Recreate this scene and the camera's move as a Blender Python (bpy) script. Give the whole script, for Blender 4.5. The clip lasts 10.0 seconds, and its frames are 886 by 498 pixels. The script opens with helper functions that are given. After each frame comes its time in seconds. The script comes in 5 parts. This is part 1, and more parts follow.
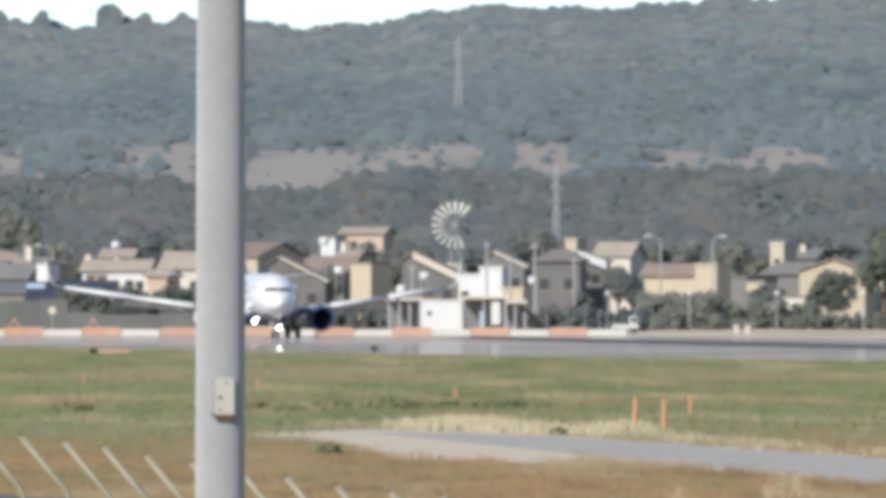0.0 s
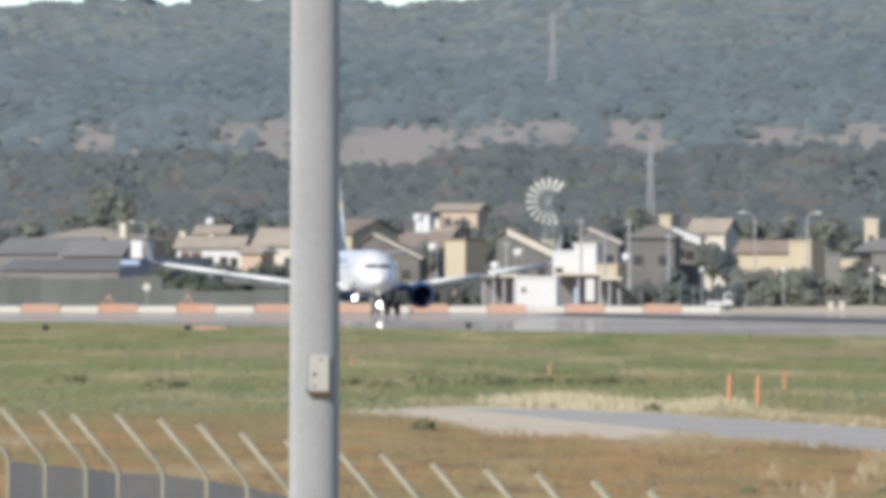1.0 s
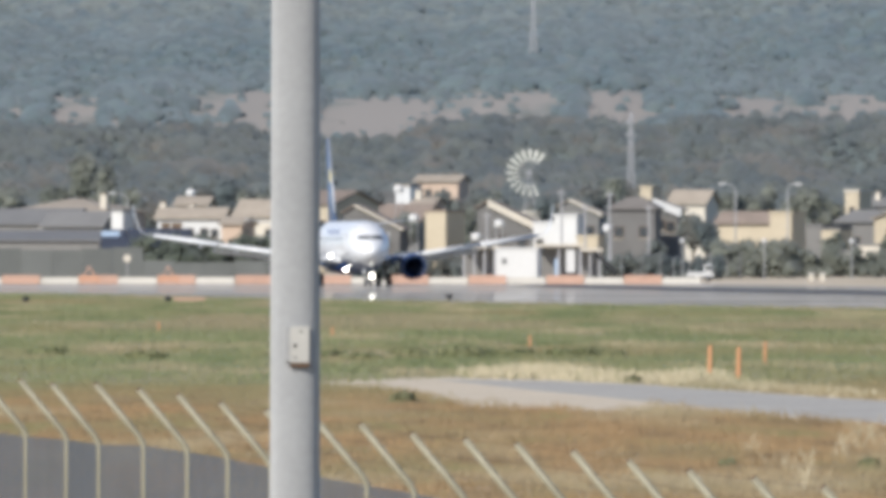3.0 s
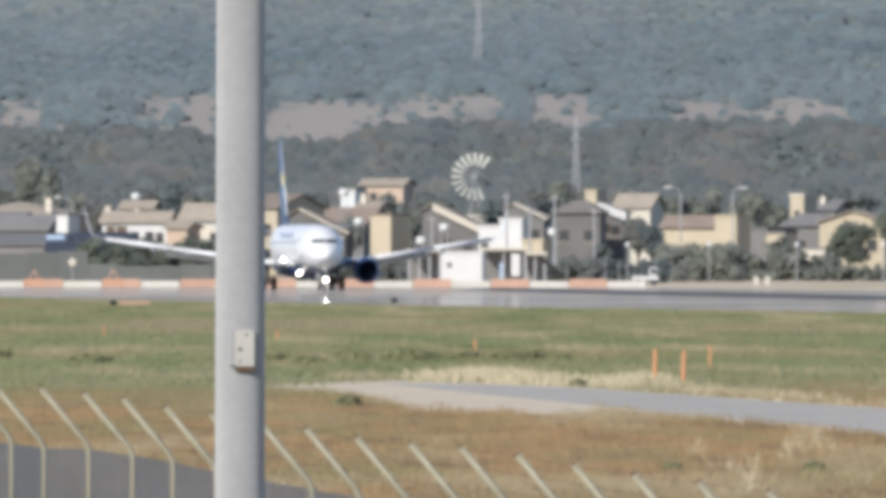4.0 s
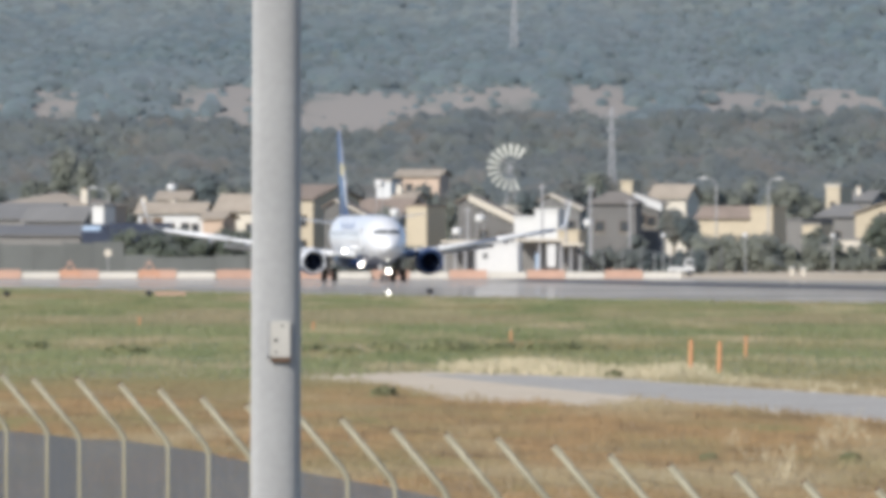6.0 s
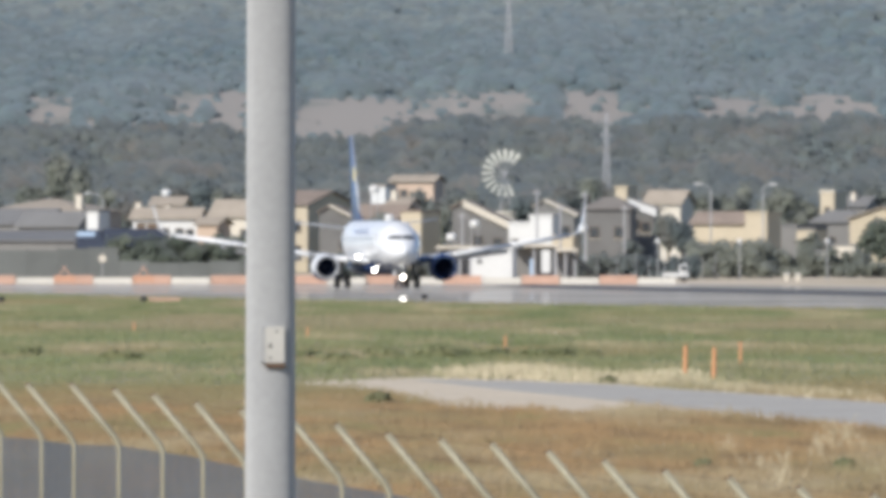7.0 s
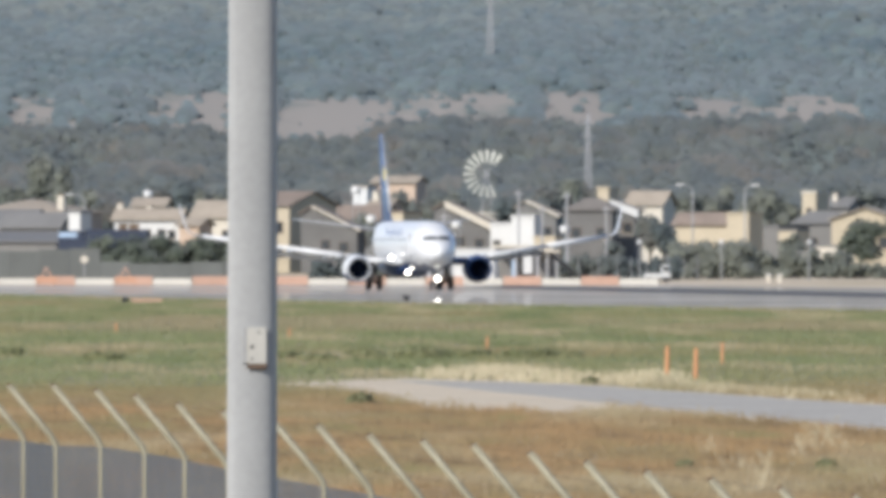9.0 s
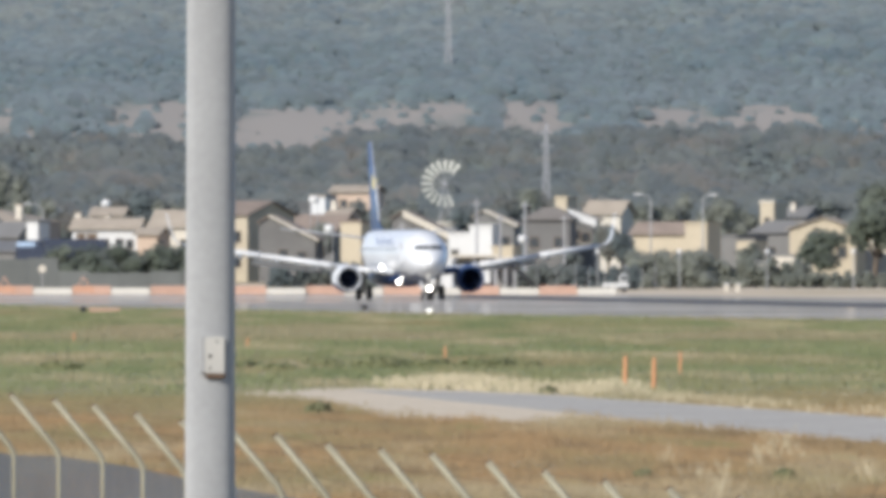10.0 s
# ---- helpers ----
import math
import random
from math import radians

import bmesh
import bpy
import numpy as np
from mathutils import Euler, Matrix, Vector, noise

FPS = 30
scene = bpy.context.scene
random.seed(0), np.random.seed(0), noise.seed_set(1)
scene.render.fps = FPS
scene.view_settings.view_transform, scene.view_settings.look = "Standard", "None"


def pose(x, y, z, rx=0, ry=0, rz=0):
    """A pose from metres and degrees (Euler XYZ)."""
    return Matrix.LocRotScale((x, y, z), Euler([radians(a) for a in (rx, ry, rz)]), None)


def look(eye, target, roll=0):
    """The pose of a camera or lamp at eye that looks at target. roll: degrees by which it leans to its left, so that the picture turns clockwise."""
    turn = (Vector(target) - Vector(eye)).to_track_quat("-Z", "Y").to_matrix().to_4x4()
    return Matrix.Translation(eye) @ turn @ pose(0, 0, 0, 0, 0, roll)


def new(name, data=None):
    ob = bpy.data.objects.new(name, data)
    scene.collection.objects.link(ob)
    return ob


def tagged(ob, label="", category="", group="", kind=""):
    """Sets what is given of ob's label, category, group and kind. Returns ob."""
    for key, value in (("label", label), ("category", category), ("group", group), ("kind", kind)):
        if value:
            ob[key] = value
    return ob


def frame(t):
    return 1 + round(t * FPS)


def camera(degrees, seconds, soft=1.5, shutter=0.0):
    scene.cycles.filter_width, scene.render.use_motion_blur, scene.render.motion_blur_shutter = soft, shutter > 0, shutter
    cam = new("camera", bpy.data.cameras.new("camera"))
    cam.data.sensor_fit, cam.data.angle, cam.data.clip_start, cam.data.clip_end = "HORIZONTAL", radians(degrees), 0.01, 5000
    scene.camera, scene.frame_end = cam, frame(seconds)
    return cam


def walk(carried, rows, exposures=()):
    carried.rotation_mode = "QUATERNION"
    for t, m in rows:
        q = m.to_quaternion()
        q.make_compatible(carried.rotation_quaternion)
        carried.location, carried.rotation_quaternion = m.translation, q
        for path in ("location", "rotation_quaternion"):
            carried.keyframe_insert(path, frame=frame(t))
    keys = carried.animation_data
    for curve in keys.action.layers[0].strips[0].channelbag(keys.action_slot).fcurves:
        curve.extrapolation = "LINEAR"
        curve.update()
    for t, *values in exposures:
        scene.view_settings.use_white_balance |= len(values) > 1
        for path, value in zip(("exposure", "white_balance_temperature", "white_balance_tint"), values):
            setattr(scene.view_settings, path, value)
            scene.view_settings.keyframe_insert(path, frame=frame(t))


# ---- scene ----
EYE = 3.6
RUNWAY_Z = 0.03
cam = camera(2.722, 10.0, soft=5.6)
walk(cam, [
    (0, pose(0, 0, EYE, 90.1435, 0, -0.0983)),
    (0.5, pose(0, 0, EYE, 90.1168, 0, -0.0132)),
    (1, pose(0, 0, EYE, 90.0717, 0, 0.1914)),
    (1.5, pose(0, 0, EYE, 90.0214, 0, 0.2527)),
    (2, pose(0, 0, EYE, 90.0000, 0, 0.2287)),
    (2.2, pose(0, 0, EYE, 89.9931, 0, 0.2118)),
    (3.3, pose(0, 0, EYE, 89.9809, 0, 0.1024)),
    (3.5, pose(0, 0, EYE, 89.9788, 0, 0.0771)),
    (4, pose(0, 0, EYE, 89.9947, 0, -0.0372)),
    (4.5, pose(0, 0, EYE, 90.0000, 0, 0.0000)),
    (5, pose(0, 0, EYE, 89.9709, 0, 0.0546)),
    (5.5, pose(0, 0, EYE, 89.9681, 0, 0.0718)),
    (5.7, pose(0, 0, EYE, 89.9653, 0, 0.0781)),
    (6.8, pose(0, 0, EYE, 89.9809, 0, 0.0486)),
    (7, pose(0, 0, EYE, 89.9840, 0, 0.0559)),
    (7.5, pose(0, 0, EYE, 89.9760, 0, 0.0373)),
    (8, pose(0, 0, EYE, 89.9653, 0, 0.0454)),
    (8.5, pose(0, 0, EYE, 89.9892, 0, 0.0108)),
    (9, pose(0, 0, EYE, 89.9868, 0, 0.0000)),
    (9.5, pose(0, 0, EYE, 90.0080, 0, -0.0956)),
    (10, pose(0, 0, EYE, 90.0159, 0, -0.1289)),
])

# ---- world, sun ----
SUN_AZ, SUN_EL = radians(36), radians(33)     # sun behind the camera, round to its left
sun_dir = Vector((-math.sin(SUN_AZ) * math.cos(SUN_EL), -math.cos(SUN_AZ) * math.cos(SUN_EL), math.sin(SUN_EL)))
world = bpy.data.worlds.new("world")
scene.world = world
world.use_nodes = True
wn = world.node_tree
sky = wn.nodes.new("ShaderNodeTexSky")
sky.sky_type, sky.sun_disc = "NISHITA", False
sky.sun_elevation = SUN_EL
sky.sun_rotation = math.pi + SUN_AZ
sky.dust_density, sky.air_density = 0.3, 0.6
tint = wn.nodes.new("ShaderNodeMix")          # thin bluish summer haze over the whole sky
tint.data_type, tint.blend_type = "RGBA", "MULTIPLY"
tint.inputs[0].default_value = 1
tint.inputs[7].default_value = (0.91, 0.945, 0.985, 1)
wn.links.new(sky.outputs[0], tint.inputs[6])
wn.links.new(tint.outputs[2], wn.nodes["Background"].inputs[0])
wn.nodes["Background"].inputs[1].default_value = 0.108
sun_data = bpy.data.lights.new("sun", "SUN")
sun_data.energy, sun_data.angle, sun_data.color = 3.3, radians(0.6), (1.0, 0.955, 0.885)
sun = new("sun", sun_data)
sun.matrix_world = look(sun_dir * 100, (0, 0, 0))
scene.view_settings.exposure = 0.65


# ---- materials ----
def rgb(*c):
    return (*c, 1.0)


def mat(name, base, rough=0.7, metal=0.0, vary=0.18, size=1.0, bump=0.15, spec=0.4, island=0.0, objvar=0.0, chalky=0.0):
    """A painted, plastered or metal surface: base colour with stains at two scales, and fine relief."""
    m = bpy.data.materials.new(name)
    m.use_nodes = True
    nt = m.node_tree
    n, l = nt.nodes, nt.links
    bs = n["Principled BSDF"]
    geo = n.new("ShaderNodeNewGeometry")
    coarse, fine = n.new("ShaderNodeTexNoise"), n.new("ShaderNodeTexNoise")
    for node, s in ((coarse, 0.7 / size), (fine, 9.0 / size)):
        node.inputs["Scale"].default_value = s
        node.inputs["Detail"].default_value = 5
        l.new(geo.outputs["Position"], node.inputs["Vector"])
    add = n.new("ShaderNodeMath")
    add.operation = "ADD"
    l.new(coarse.outputs[0], add.inputs[0])
    l.new(fine.outputs[0], add.inputs[1])
    last = add
    for amount, node, out in ((island, geo, "Random Per Island"), (objvar, None, "Random")):
        if amount:
            if node is None:
                node = n.new("ShaderNodeObjectInfo")
            mul = n.new("ShaderNodeMath")
            mul.operation = "MULTIPLY_ADD"
            l.new(node.outputs[out], mul.inputs[0])
            mul.inputs[1].default_value = amount
            l.new(last.outputs[0], mul.inputs[2])
            last = mul
    ramp = n.new("ShaderNodeMapRange")
    ramp.inputs[1].default_value, ramp.inputs[2].default_value = 0.6, 1.4 + island + objvar
    ramp.inputs[3].default_value, ramp.inputs[4].default_value = 1 - vary, 1 + vary
    l.new(last.outputs[0], ramp.inputs[0])
    mix = n.new("ShaderNodeMix")
    mix.data_type, mix.blend_type = "RGBA", "MULTIPLY"
    mix.inputs[0].default_value = 1
    mix.inputs[6].default_value = rgb(*base)
    l.new(ramp.outputs[0], mix.inputs[7])
    l.new(mix.outputs[2], bs.inputs["Base Color"])
    bs.inputs["Roughness"].default_value = rough
    bs.inputs["Metallic"].default_value = metal
    bs.inputs["Diffuse Roughness"].default_value = chalky
    bs.inputs["Specular IOR Level"].default_value = spec
    if bump:
        b = n.new("ShaderNodeBump")
        b.inputs["Strength"].default_value = bump
        b.inputs["Distance"].default_value = 0.02 * size
        l.new(fine.outputs[0], b.inputs["Height"])
        l.new(b.outputs[0], bs.inputs["Normal"])
    return m


def glow(name, colour, strength):
    m = bpy.data.materials.new(name)
    m.use_nodes = True
    bs = m.node_tree.nodes["Principled BSDF"]
    bs.inputs["Base Color"].default_value = rgb(*colour)
    bs.inputs["Emission Color"].default_value = rgb(*colour)
    bs.inputs["Emission Strength"].default_value = strength
    return m


def zones(name, rough, layers, relief=0.3, relief_size=3.0, dust=0.0, even=0.18):
    """Ground or foliage cover. layers: colour, noise size in metres across and along, lower and upper noise bound, and optional stretch of y where it lies."""
    m = bpy.data.materials.new(name)
    m.use_nodes = True
    n, l = m.node_tree.nodes, m.node_tree.links
    bs = n["Principled BSDF"]
    geo = n.new("ShaderNodeNewGeometry")
    sep = n.new("ShaderNodeSeparateXYZ")
    l.new(geo.outputs["Position"], sep.inputs[0])
    last = None
    for i, (colour, sx, sy, lo, hi, stretch) in enumerate(layers):
        if last is None:
            rgbn = n.new("ShaderNodeRGB")
            rgbn.outputs[0].default_value = rgb(*colour)
            last = rgbn.outputs[0]
            continue
        mapping = n.new("ShaderNodeMapping")
        mapping.inputs["Scale"].default_value = (1 / sx, 1 / sy, 1 / sx)
        mapping.inputs["Location"].default_value = (i * 7.3, i * 3.1, 0)
        l.new(geo.outputs["Position"], mapping.inputs[0])
        tex = n.new("ShaderNodeTexNoise")
        tex.inputs["Scale"].default_value = 1.0
        tex.inputs["Detail"].default_value = 4
        l.new(mapping.outputs[0], tex.inputs["Vector"])
        mr = n.new("ShaderNodeMapRange")
        mr.inputs[1].default_value, mr.inputs[2].default_value = lo, hi
        l.new(tex.outputs[0], mr.inputs[0])
        fac = mr.outputs[0]
        if stretch:
            a0, a1, b0, b1 = stretch
            for lo2, hi2, up in ((a0, a1, True), (b0, b1, False)):
                s = n.new("ShaderNodeMapRange")
                s.interpolation_type = "SMOOTHSTEP"
                s.inputs[1].default_value, s.inputs[2].default_value = lo2, hi2
                s.inputs[3].default_value, s.inputs[4].default_value = (0, 1) if up else (1, 0)
                l.new(sep.outputs["Y"], s.inputs[0])
                mul = n.new("ShaderNodeMath")
                mul.operation = "MULTIPLY"
                l.new(fac, mul.inputs[0])
                l.new(s.outputs[0], mul.inputs[1])
                fac = mul.outputs[0]
        mix = n.new("ShaderNodeMix")
        mix.data_type = "RGBA"
        l.new(fac, mix.inputs[0])
        l.new(last, mix.inputs[6])
        mix.inputs[7].default_value = rgb(*colour)
        last = mix.outputs[2]
    # every clump, tuft or leaf a little lighter or darker than its neighbour
    vr = n.new("ShaderNodeMapRange")
    vr.inputs[3].default_value, vr.inputs[4].default_value = 1 - even, 1 + even
    l.new(geo.outputs["Random Per Island"], vr.inputs[0])
    mult = n.new("ShaderNodeMix")
    mult.data_type, mult.blend_type = "RGBA", "MULTIPLY"
    mult.inputs[0].default_value = 1
    l.new(last, mult.inputs[6])
    l.new(vr.outputs[0], mult.inputs[7])
    l.new(mult.outputs[2], bs.inputs["Base Color"])
    bs.inputs["Roughness"].default_value = rough
    bs.inputs["Specular IOR Level"].default_value = 0.15
    # on far foliage this pale sheen stands in for haze
    bs.inputs["Sheen Weight"].default_value = dust
    bs.inputs["Sheen Roughness"].default_value = 0.6
    bs.inputs["Sheen Tint"].default_value = rgb(0.93, 0.96, 1.0)
    if dust:                                  # light shows through the leaves
        thin, both = n.new("ShaderNodeBsdfTranslucent"), n.new("ShaderNodeMixShader")
        both.inputs[0].default_value = 0.45
        l.new(mult.outputs[2], thin.inputs[0])
        l.new(bs.outputs[0], both.inputs[1])
        l.new(thin.outputs[0], both.inputs[2])
        l.new(both.outputs[0], n["Material Output"].inputs[0])
    if relief:
        tex = n.new("ShaderNodeTexNoise")
        tex.inputs["Scale"].default_value = relief_size
        tex.inputs["Detail"].default_value = 5
        l.new(geo.outputs["Position"], tex.inputs["Vector"])
        b = n.new("ShaderNodeBump")
        b.inputs["Strength"].default_value = relief
        b.inputs["Distance"].default_value = 0.2
        l.new(tex.outputs[0], b.inputs["Height"])
        l.new(b.outputs[0], bs.inputs["Normal"])
    return m


GALV = mat("galvanised_steel", (0.348, 0.348, 0.345), 0.6, 0.0, 0.10, 0.25, 0.08, 0.3, chalky=1.0)
GALV_OLD = mat("weathered_galvanised_wire", (0.165, 0.178, 0.20), 0.6, 0.3, 0.15, 0.3, 0)
POSTPAINT = mat("cream_painted_steel", (0.275, 0.252, 0.178), 0.55, 0, 0.16, 0.2, 0.05)
PLATE = mat("pale_beige_steel_plate", (0.44, 0.42, 0.38), 0.7, 0, 0.08, 0.1, 0.05)
RUST = mat("rusty_steel", (0.10, 0.055, 0.03), 0.85, 0, 0.35, 0.05, 0.2)
DARK = mat("dark_rubber", (0.025, 0.025, 0.028), 0.8, 0, 0.2, 0.3, 0.1)
WHITE = mat("white_gloss_paint", (0.66, 0.66, 0.66), 0.32, 0, 0.05, 2.0, 0, 0.5)
# livery navy, also used as shade colour on port wing-root and engine parts
NAVY = mat("navy_paint_and_shade", (0.022, 0.048, 0.13), 0.35, 0, 0.08, 2.0, 0, 0.5)
WINGGREY = mat("grey_wing_paint", (0.56, 0.57, 0.58), 0.38, 0, 0.06, 1.5, 0, 0.5)
YELLOW = mat("yellow_paint", (0.62, 0.50, 0.16), 0.4, 0, 0.06, 1.0, 0)
BARE = mat("pale_lip_metal", (0.46, 0.47, 0.49), 0.4, 0.3, 0.05, 1.0, 0)
FANDARK = mat("dark_fan_metal", (0.02, 0.028, 0.055), 0.45, 0.6, 0.2, 0.3, 0)
LETTER = mat("faded_navy_lettering", (0.30, 0.34, 0.44), 0.4, 0, 0.05, 1.0, 0)
# grey base colour stands in for sky mirrored in the cabin windows
CABINGLASS = mat("sky_grey_cabin_glass", (0.30, 0.32, 0.35), 0.2, 0, 0.05, 1.0, 0)
COCKPIT = mat("cockpit_glass", (0.02, 0.025, 0.03), 0.12, 0, 0.05, 1.0, 0, 0.6)
LAMP = glow("lit_lamp_lens", (1.0, 0.97, 0.88), 11.0)
CREAM = mat("cream_render", (0.45, 0.385, 0.285), 0.9, 0, 0.10, 3.0, 0.1)
PALE = mat("pale_render", (0.54, 0.49, 0.41), 0.9, 0, 0.10, 3.0, 0.1)
LIMEWASH = mat("white_limewash", (0.57, 0.565, 0.55), 0.9, 0, 0.06, 3.0, 0.1)
PEACH = mat("peach_render", (0.46, 0.35, 0.27), 0.9, 0, 0.10, 3.0, 0.1)
# dark base puts the shade on these house walls into their colour
DARKWALL = mat("shade_dark_wall", (0.145, 0.14, 0.134), 0.9, 0, 0.2, 2.0, 0.1)
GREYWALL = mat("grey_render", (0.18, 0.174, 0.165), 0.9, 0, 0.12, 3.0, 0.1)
TILE = mat("clay_roof_tiles", (0.22, 0.175, 0.145), 0.9, 0, 0.22, 1.2, 0.3)
TILE_PALE = mat("pale_clay_roof_tiles", (0.31, 0.265, 0.215), 0.9, 0, 0.2, 1.2, 0.3)
DARKTILE = mat("dark_brown_roof_tiles", (0.165, 0.15, 0.137), 0.9, 0, 0.2, 1.2, 0.3)
SLATE = mat("grey_sheet_roof", (0.165, 0.162, 0.158), 0.7, 0, 0.15, 2.0, 0.1)
OPENING = mat("dark_window_glass", (0.04, 0.045, 0.05), 0.2, 0, 0.1, 1.0, 0, 0.5)
SHUTTER = mat("brown_shutter", (0.12, 0.08, 0.05), 0.7, 0, 0.2, 0.5, 0)
# barrier red and white are muted to put heat haze into the plastic
REDBAR = mat("haze_paled_red_plastic", (0.42, 0.265, 0.195), 0.6, 0, 0.2, 1.0, 0.05, objvar=0.5)
WHITEBAR = mat("haze_dulled_white_plastic", (0.49, 0.46, 0.405), 0.6, 0, 0.12, 1.0, 0.05, objvar=0.3)
FADED = mat("sun_faded_orange_board", (0.46, 0.25, 0.16), 0.6, 0, 0.12, 0.5, 0)
ORANGE = mat("orange_plastic", (0.56, 0.27, 0.13), 0.6, 0, 0.10, 0.5, 0)
BARK = mat("bark", (0.13, 0.10, 0.075), 0.95, 0, 0.3, 0.4, 0.4)
BLUEVAN = mat("dark_blue_sheet_metal", (0.028, 0.037, 0.062), 0.6, 0, 0.12, 2.0, 0)
PALEBLUE = mat("pale_blue_sheet_metal", (0.35, 0.45, 0.58), 0.45, 0, 0.1, 2.0, 0)
NETTING = mat("dark_green_windbreak_net", (0.115, 0.12, 0.114), 0.9, 0, 0.30, 2.0, 0.1, objvar=0.7)
BLADE = mat("pale_windmill_vane", (0.58, 0.57, 0.50), 0.7, 0, 0.1, 1.0, 0)
LATTICE = mat("pale_lattice_steel", (0.34, 0.335, 0.34), 0.6, 0.1, 0.1, 1.0, 0)
GROUND = zones("ground_cover", 0.95, [
    ((0.30, 0.25, 0.15), 1, 1, 0, 1, None),
    ((0.19, 0.215, 0.10), 8, 90, 0.38, 0.60, (400, 520, 1300, 1600)),
    ((0.37, 0.255, 0.135), 3, 25, 0.35, 0.55, (200, 230, 400, 470)),
    ((0.42, 0.34, 0.21), 2.5, 35, 0.58, 0.70, (200, 220, 2200, 2300)),
    ((0.50, 0.42, 0.32), 30, 300, 0.2, 0.5, (1300, 1500, 2250, 2350)),
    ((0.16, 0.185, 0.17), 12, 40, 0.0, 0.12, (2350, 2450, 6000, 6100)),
    ((0.295, 0.27, 0.242), 14, 60, 0.25, 0.5, (3080, 3120, 3380, 3450)),
], 0.5, 2.0)
TUFT = zones("dry_and_green_grass", 0.9, [
    ((0.335, 0.268, 0.145), 1, 1, 0, 1, None),
    ((0.265, 0.28, 0.14), 12, 110, 0.34, 0.54, (400, 500, 1300, 1600)),
    ((0.195, 0.225, 0.105), 6, 50, 0.50, 0.64, (500, 560, 1000, 1200)),
    ((0.415, 0.280, 0.148), 4, 30, 0.40, 0.56, (200, 230, 400, 470)),
    ((0.30, 0.275, 0.135), 2.5, 14, 0.56, 0.66, (200, 230, 400, 470)),
    ((0.27, 0.195, 0.115), 1.6, 9, 0.52, 0.64, (200, 230, 430, 470)),
    ((0.46, 0.375, 0.235), 5, 60, 0.52, 0.66, None),
    ((0.36, 0.30, 0.185), 14, 170, 0.50, 0.60, (720, 820, 1350, 1450)),
], 0, dust=0.1, even=0.09)
STRAW = mat("bleached_straw_grass", (0.47, 0.405, 0.275), 0.9, 0, 0.2, 1.0, 0, island=0.6)
# bluish base, paler up the ridge: distance haze put into the foliage colour
WOODS = zones("haze_tinted_pine_foliage", 0.85, [
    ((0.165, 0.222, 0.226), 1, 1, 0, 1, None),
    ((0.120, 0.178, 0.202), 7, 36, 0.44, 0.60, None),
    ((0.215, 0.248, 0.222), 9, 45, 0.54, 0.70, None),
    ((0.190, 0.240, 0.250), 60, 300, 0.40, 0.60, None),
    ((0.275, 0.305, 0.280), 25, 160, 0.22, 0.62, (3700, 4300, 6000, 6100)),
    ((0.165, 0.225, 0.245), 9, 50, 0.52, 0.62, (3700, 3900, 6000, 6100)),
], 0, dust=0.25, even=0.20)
LEAF = zones("garden_foliage", 0.8, [
    ((0.225, 0.235, 0.19), 1, 1, 0, 1, None),
    ((0.18, 0.195, 0.16), 6, 6, 0.45, 0.6, None),
], 0, dust=0.25, even=0.16)
EVERGREEN = zones("dark_evergreen_foliage", 0.8, [
    ((0.135, 0.155, 0.115), 1, 1, 0, 1, None),
    ((0.105, 0.125, 0.095), 5, 6, 0.45, 0.6, None),
], 0, dust=0.2, even=0.16)
WEED = zones("dull_green_weeds", 0.9, [
    ((0.235, 0.235, 0.13), 1, 1, 0, 1, None),
    ((0.185, 0.20, 0.10), 1, 3, 0.45, 0.6, None),
], 0, dust=0.05)
SEDGE = zones("low_green_sedge", 0.9, [
    ((0.275, 0.275, 0.145), 1, 1, 0, 1, None),
    ((0.225, 0.24, 0.12), 1, 4, 0.42, 0.6, None),
], 0, dust=0.05)
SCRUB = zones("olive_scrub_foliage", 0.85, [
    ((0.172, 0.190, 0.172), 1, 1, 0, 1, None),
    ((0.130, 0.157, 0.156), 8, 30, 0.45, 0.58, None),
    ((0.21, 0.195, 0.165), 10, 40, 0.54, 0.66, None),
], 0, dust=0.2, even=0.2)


def paved(name, base, rough, size):
    return mat(name, base, rough, 0, 0.25, size, 0.05, 0.04)


ASPHALT = paved("worn_pale_asphalt", (0.36, 0.335, 0.30), 0.8, 4.0)
# glossy streaks stand in for mirage, mirroring what stands low behind the runway
_n, _l = ASPHALT.node_tree.nodes, ASPHALT.node_tree.links
_pos, _map, _tex, _rng = _n.new("ShaderNodeNewGeometry"), _n.new("ShaderNodeMapping"), _n.new("ShaderNodeTexNoise"), _n.new("ShaderNodeMapRange")
_map.inputs["Scale"].default_value = (1 / 26, 1 / 45, 1)
_tex.inputs["Scale"].default_value, _tex.inputs["Detail"].default_value = 1.0, 5
_rng.inputs[1].default_value, _rng.inputs[2].default_value = 0.40, 0.60
_rng.inputs[3].default_value, _rng.inputs[4].default_value = 0.04, 0.42
_l.new(_pos.outputs["Position"], _map.inputs[0])
_l.new(_map.outputs[0], _tex.inputs["Vector"])
_l.new(_tex.outputs[0], _rng.inputs[0])
_l.new(_rng.outputs[0], _n["Principled BSDF"].inputs["Coat Weight"])
_n["Principled BSDF"].inputs["Coat Roughness"].default_value = 0.012
# dark colour for the shadowy mirage streak
MIRAGE_DARK = paved("dark_mirage_streak", (0.10, 0.10, 0.102), 0.8, 3.0)
ROADGREY = paved("pale_service_road", (0.385, 0.362, 0.325), 0.85, 1.6)
SAND = paved("sandy_track", (0.54, 0.46, 0.355), 0.95, 2.0)


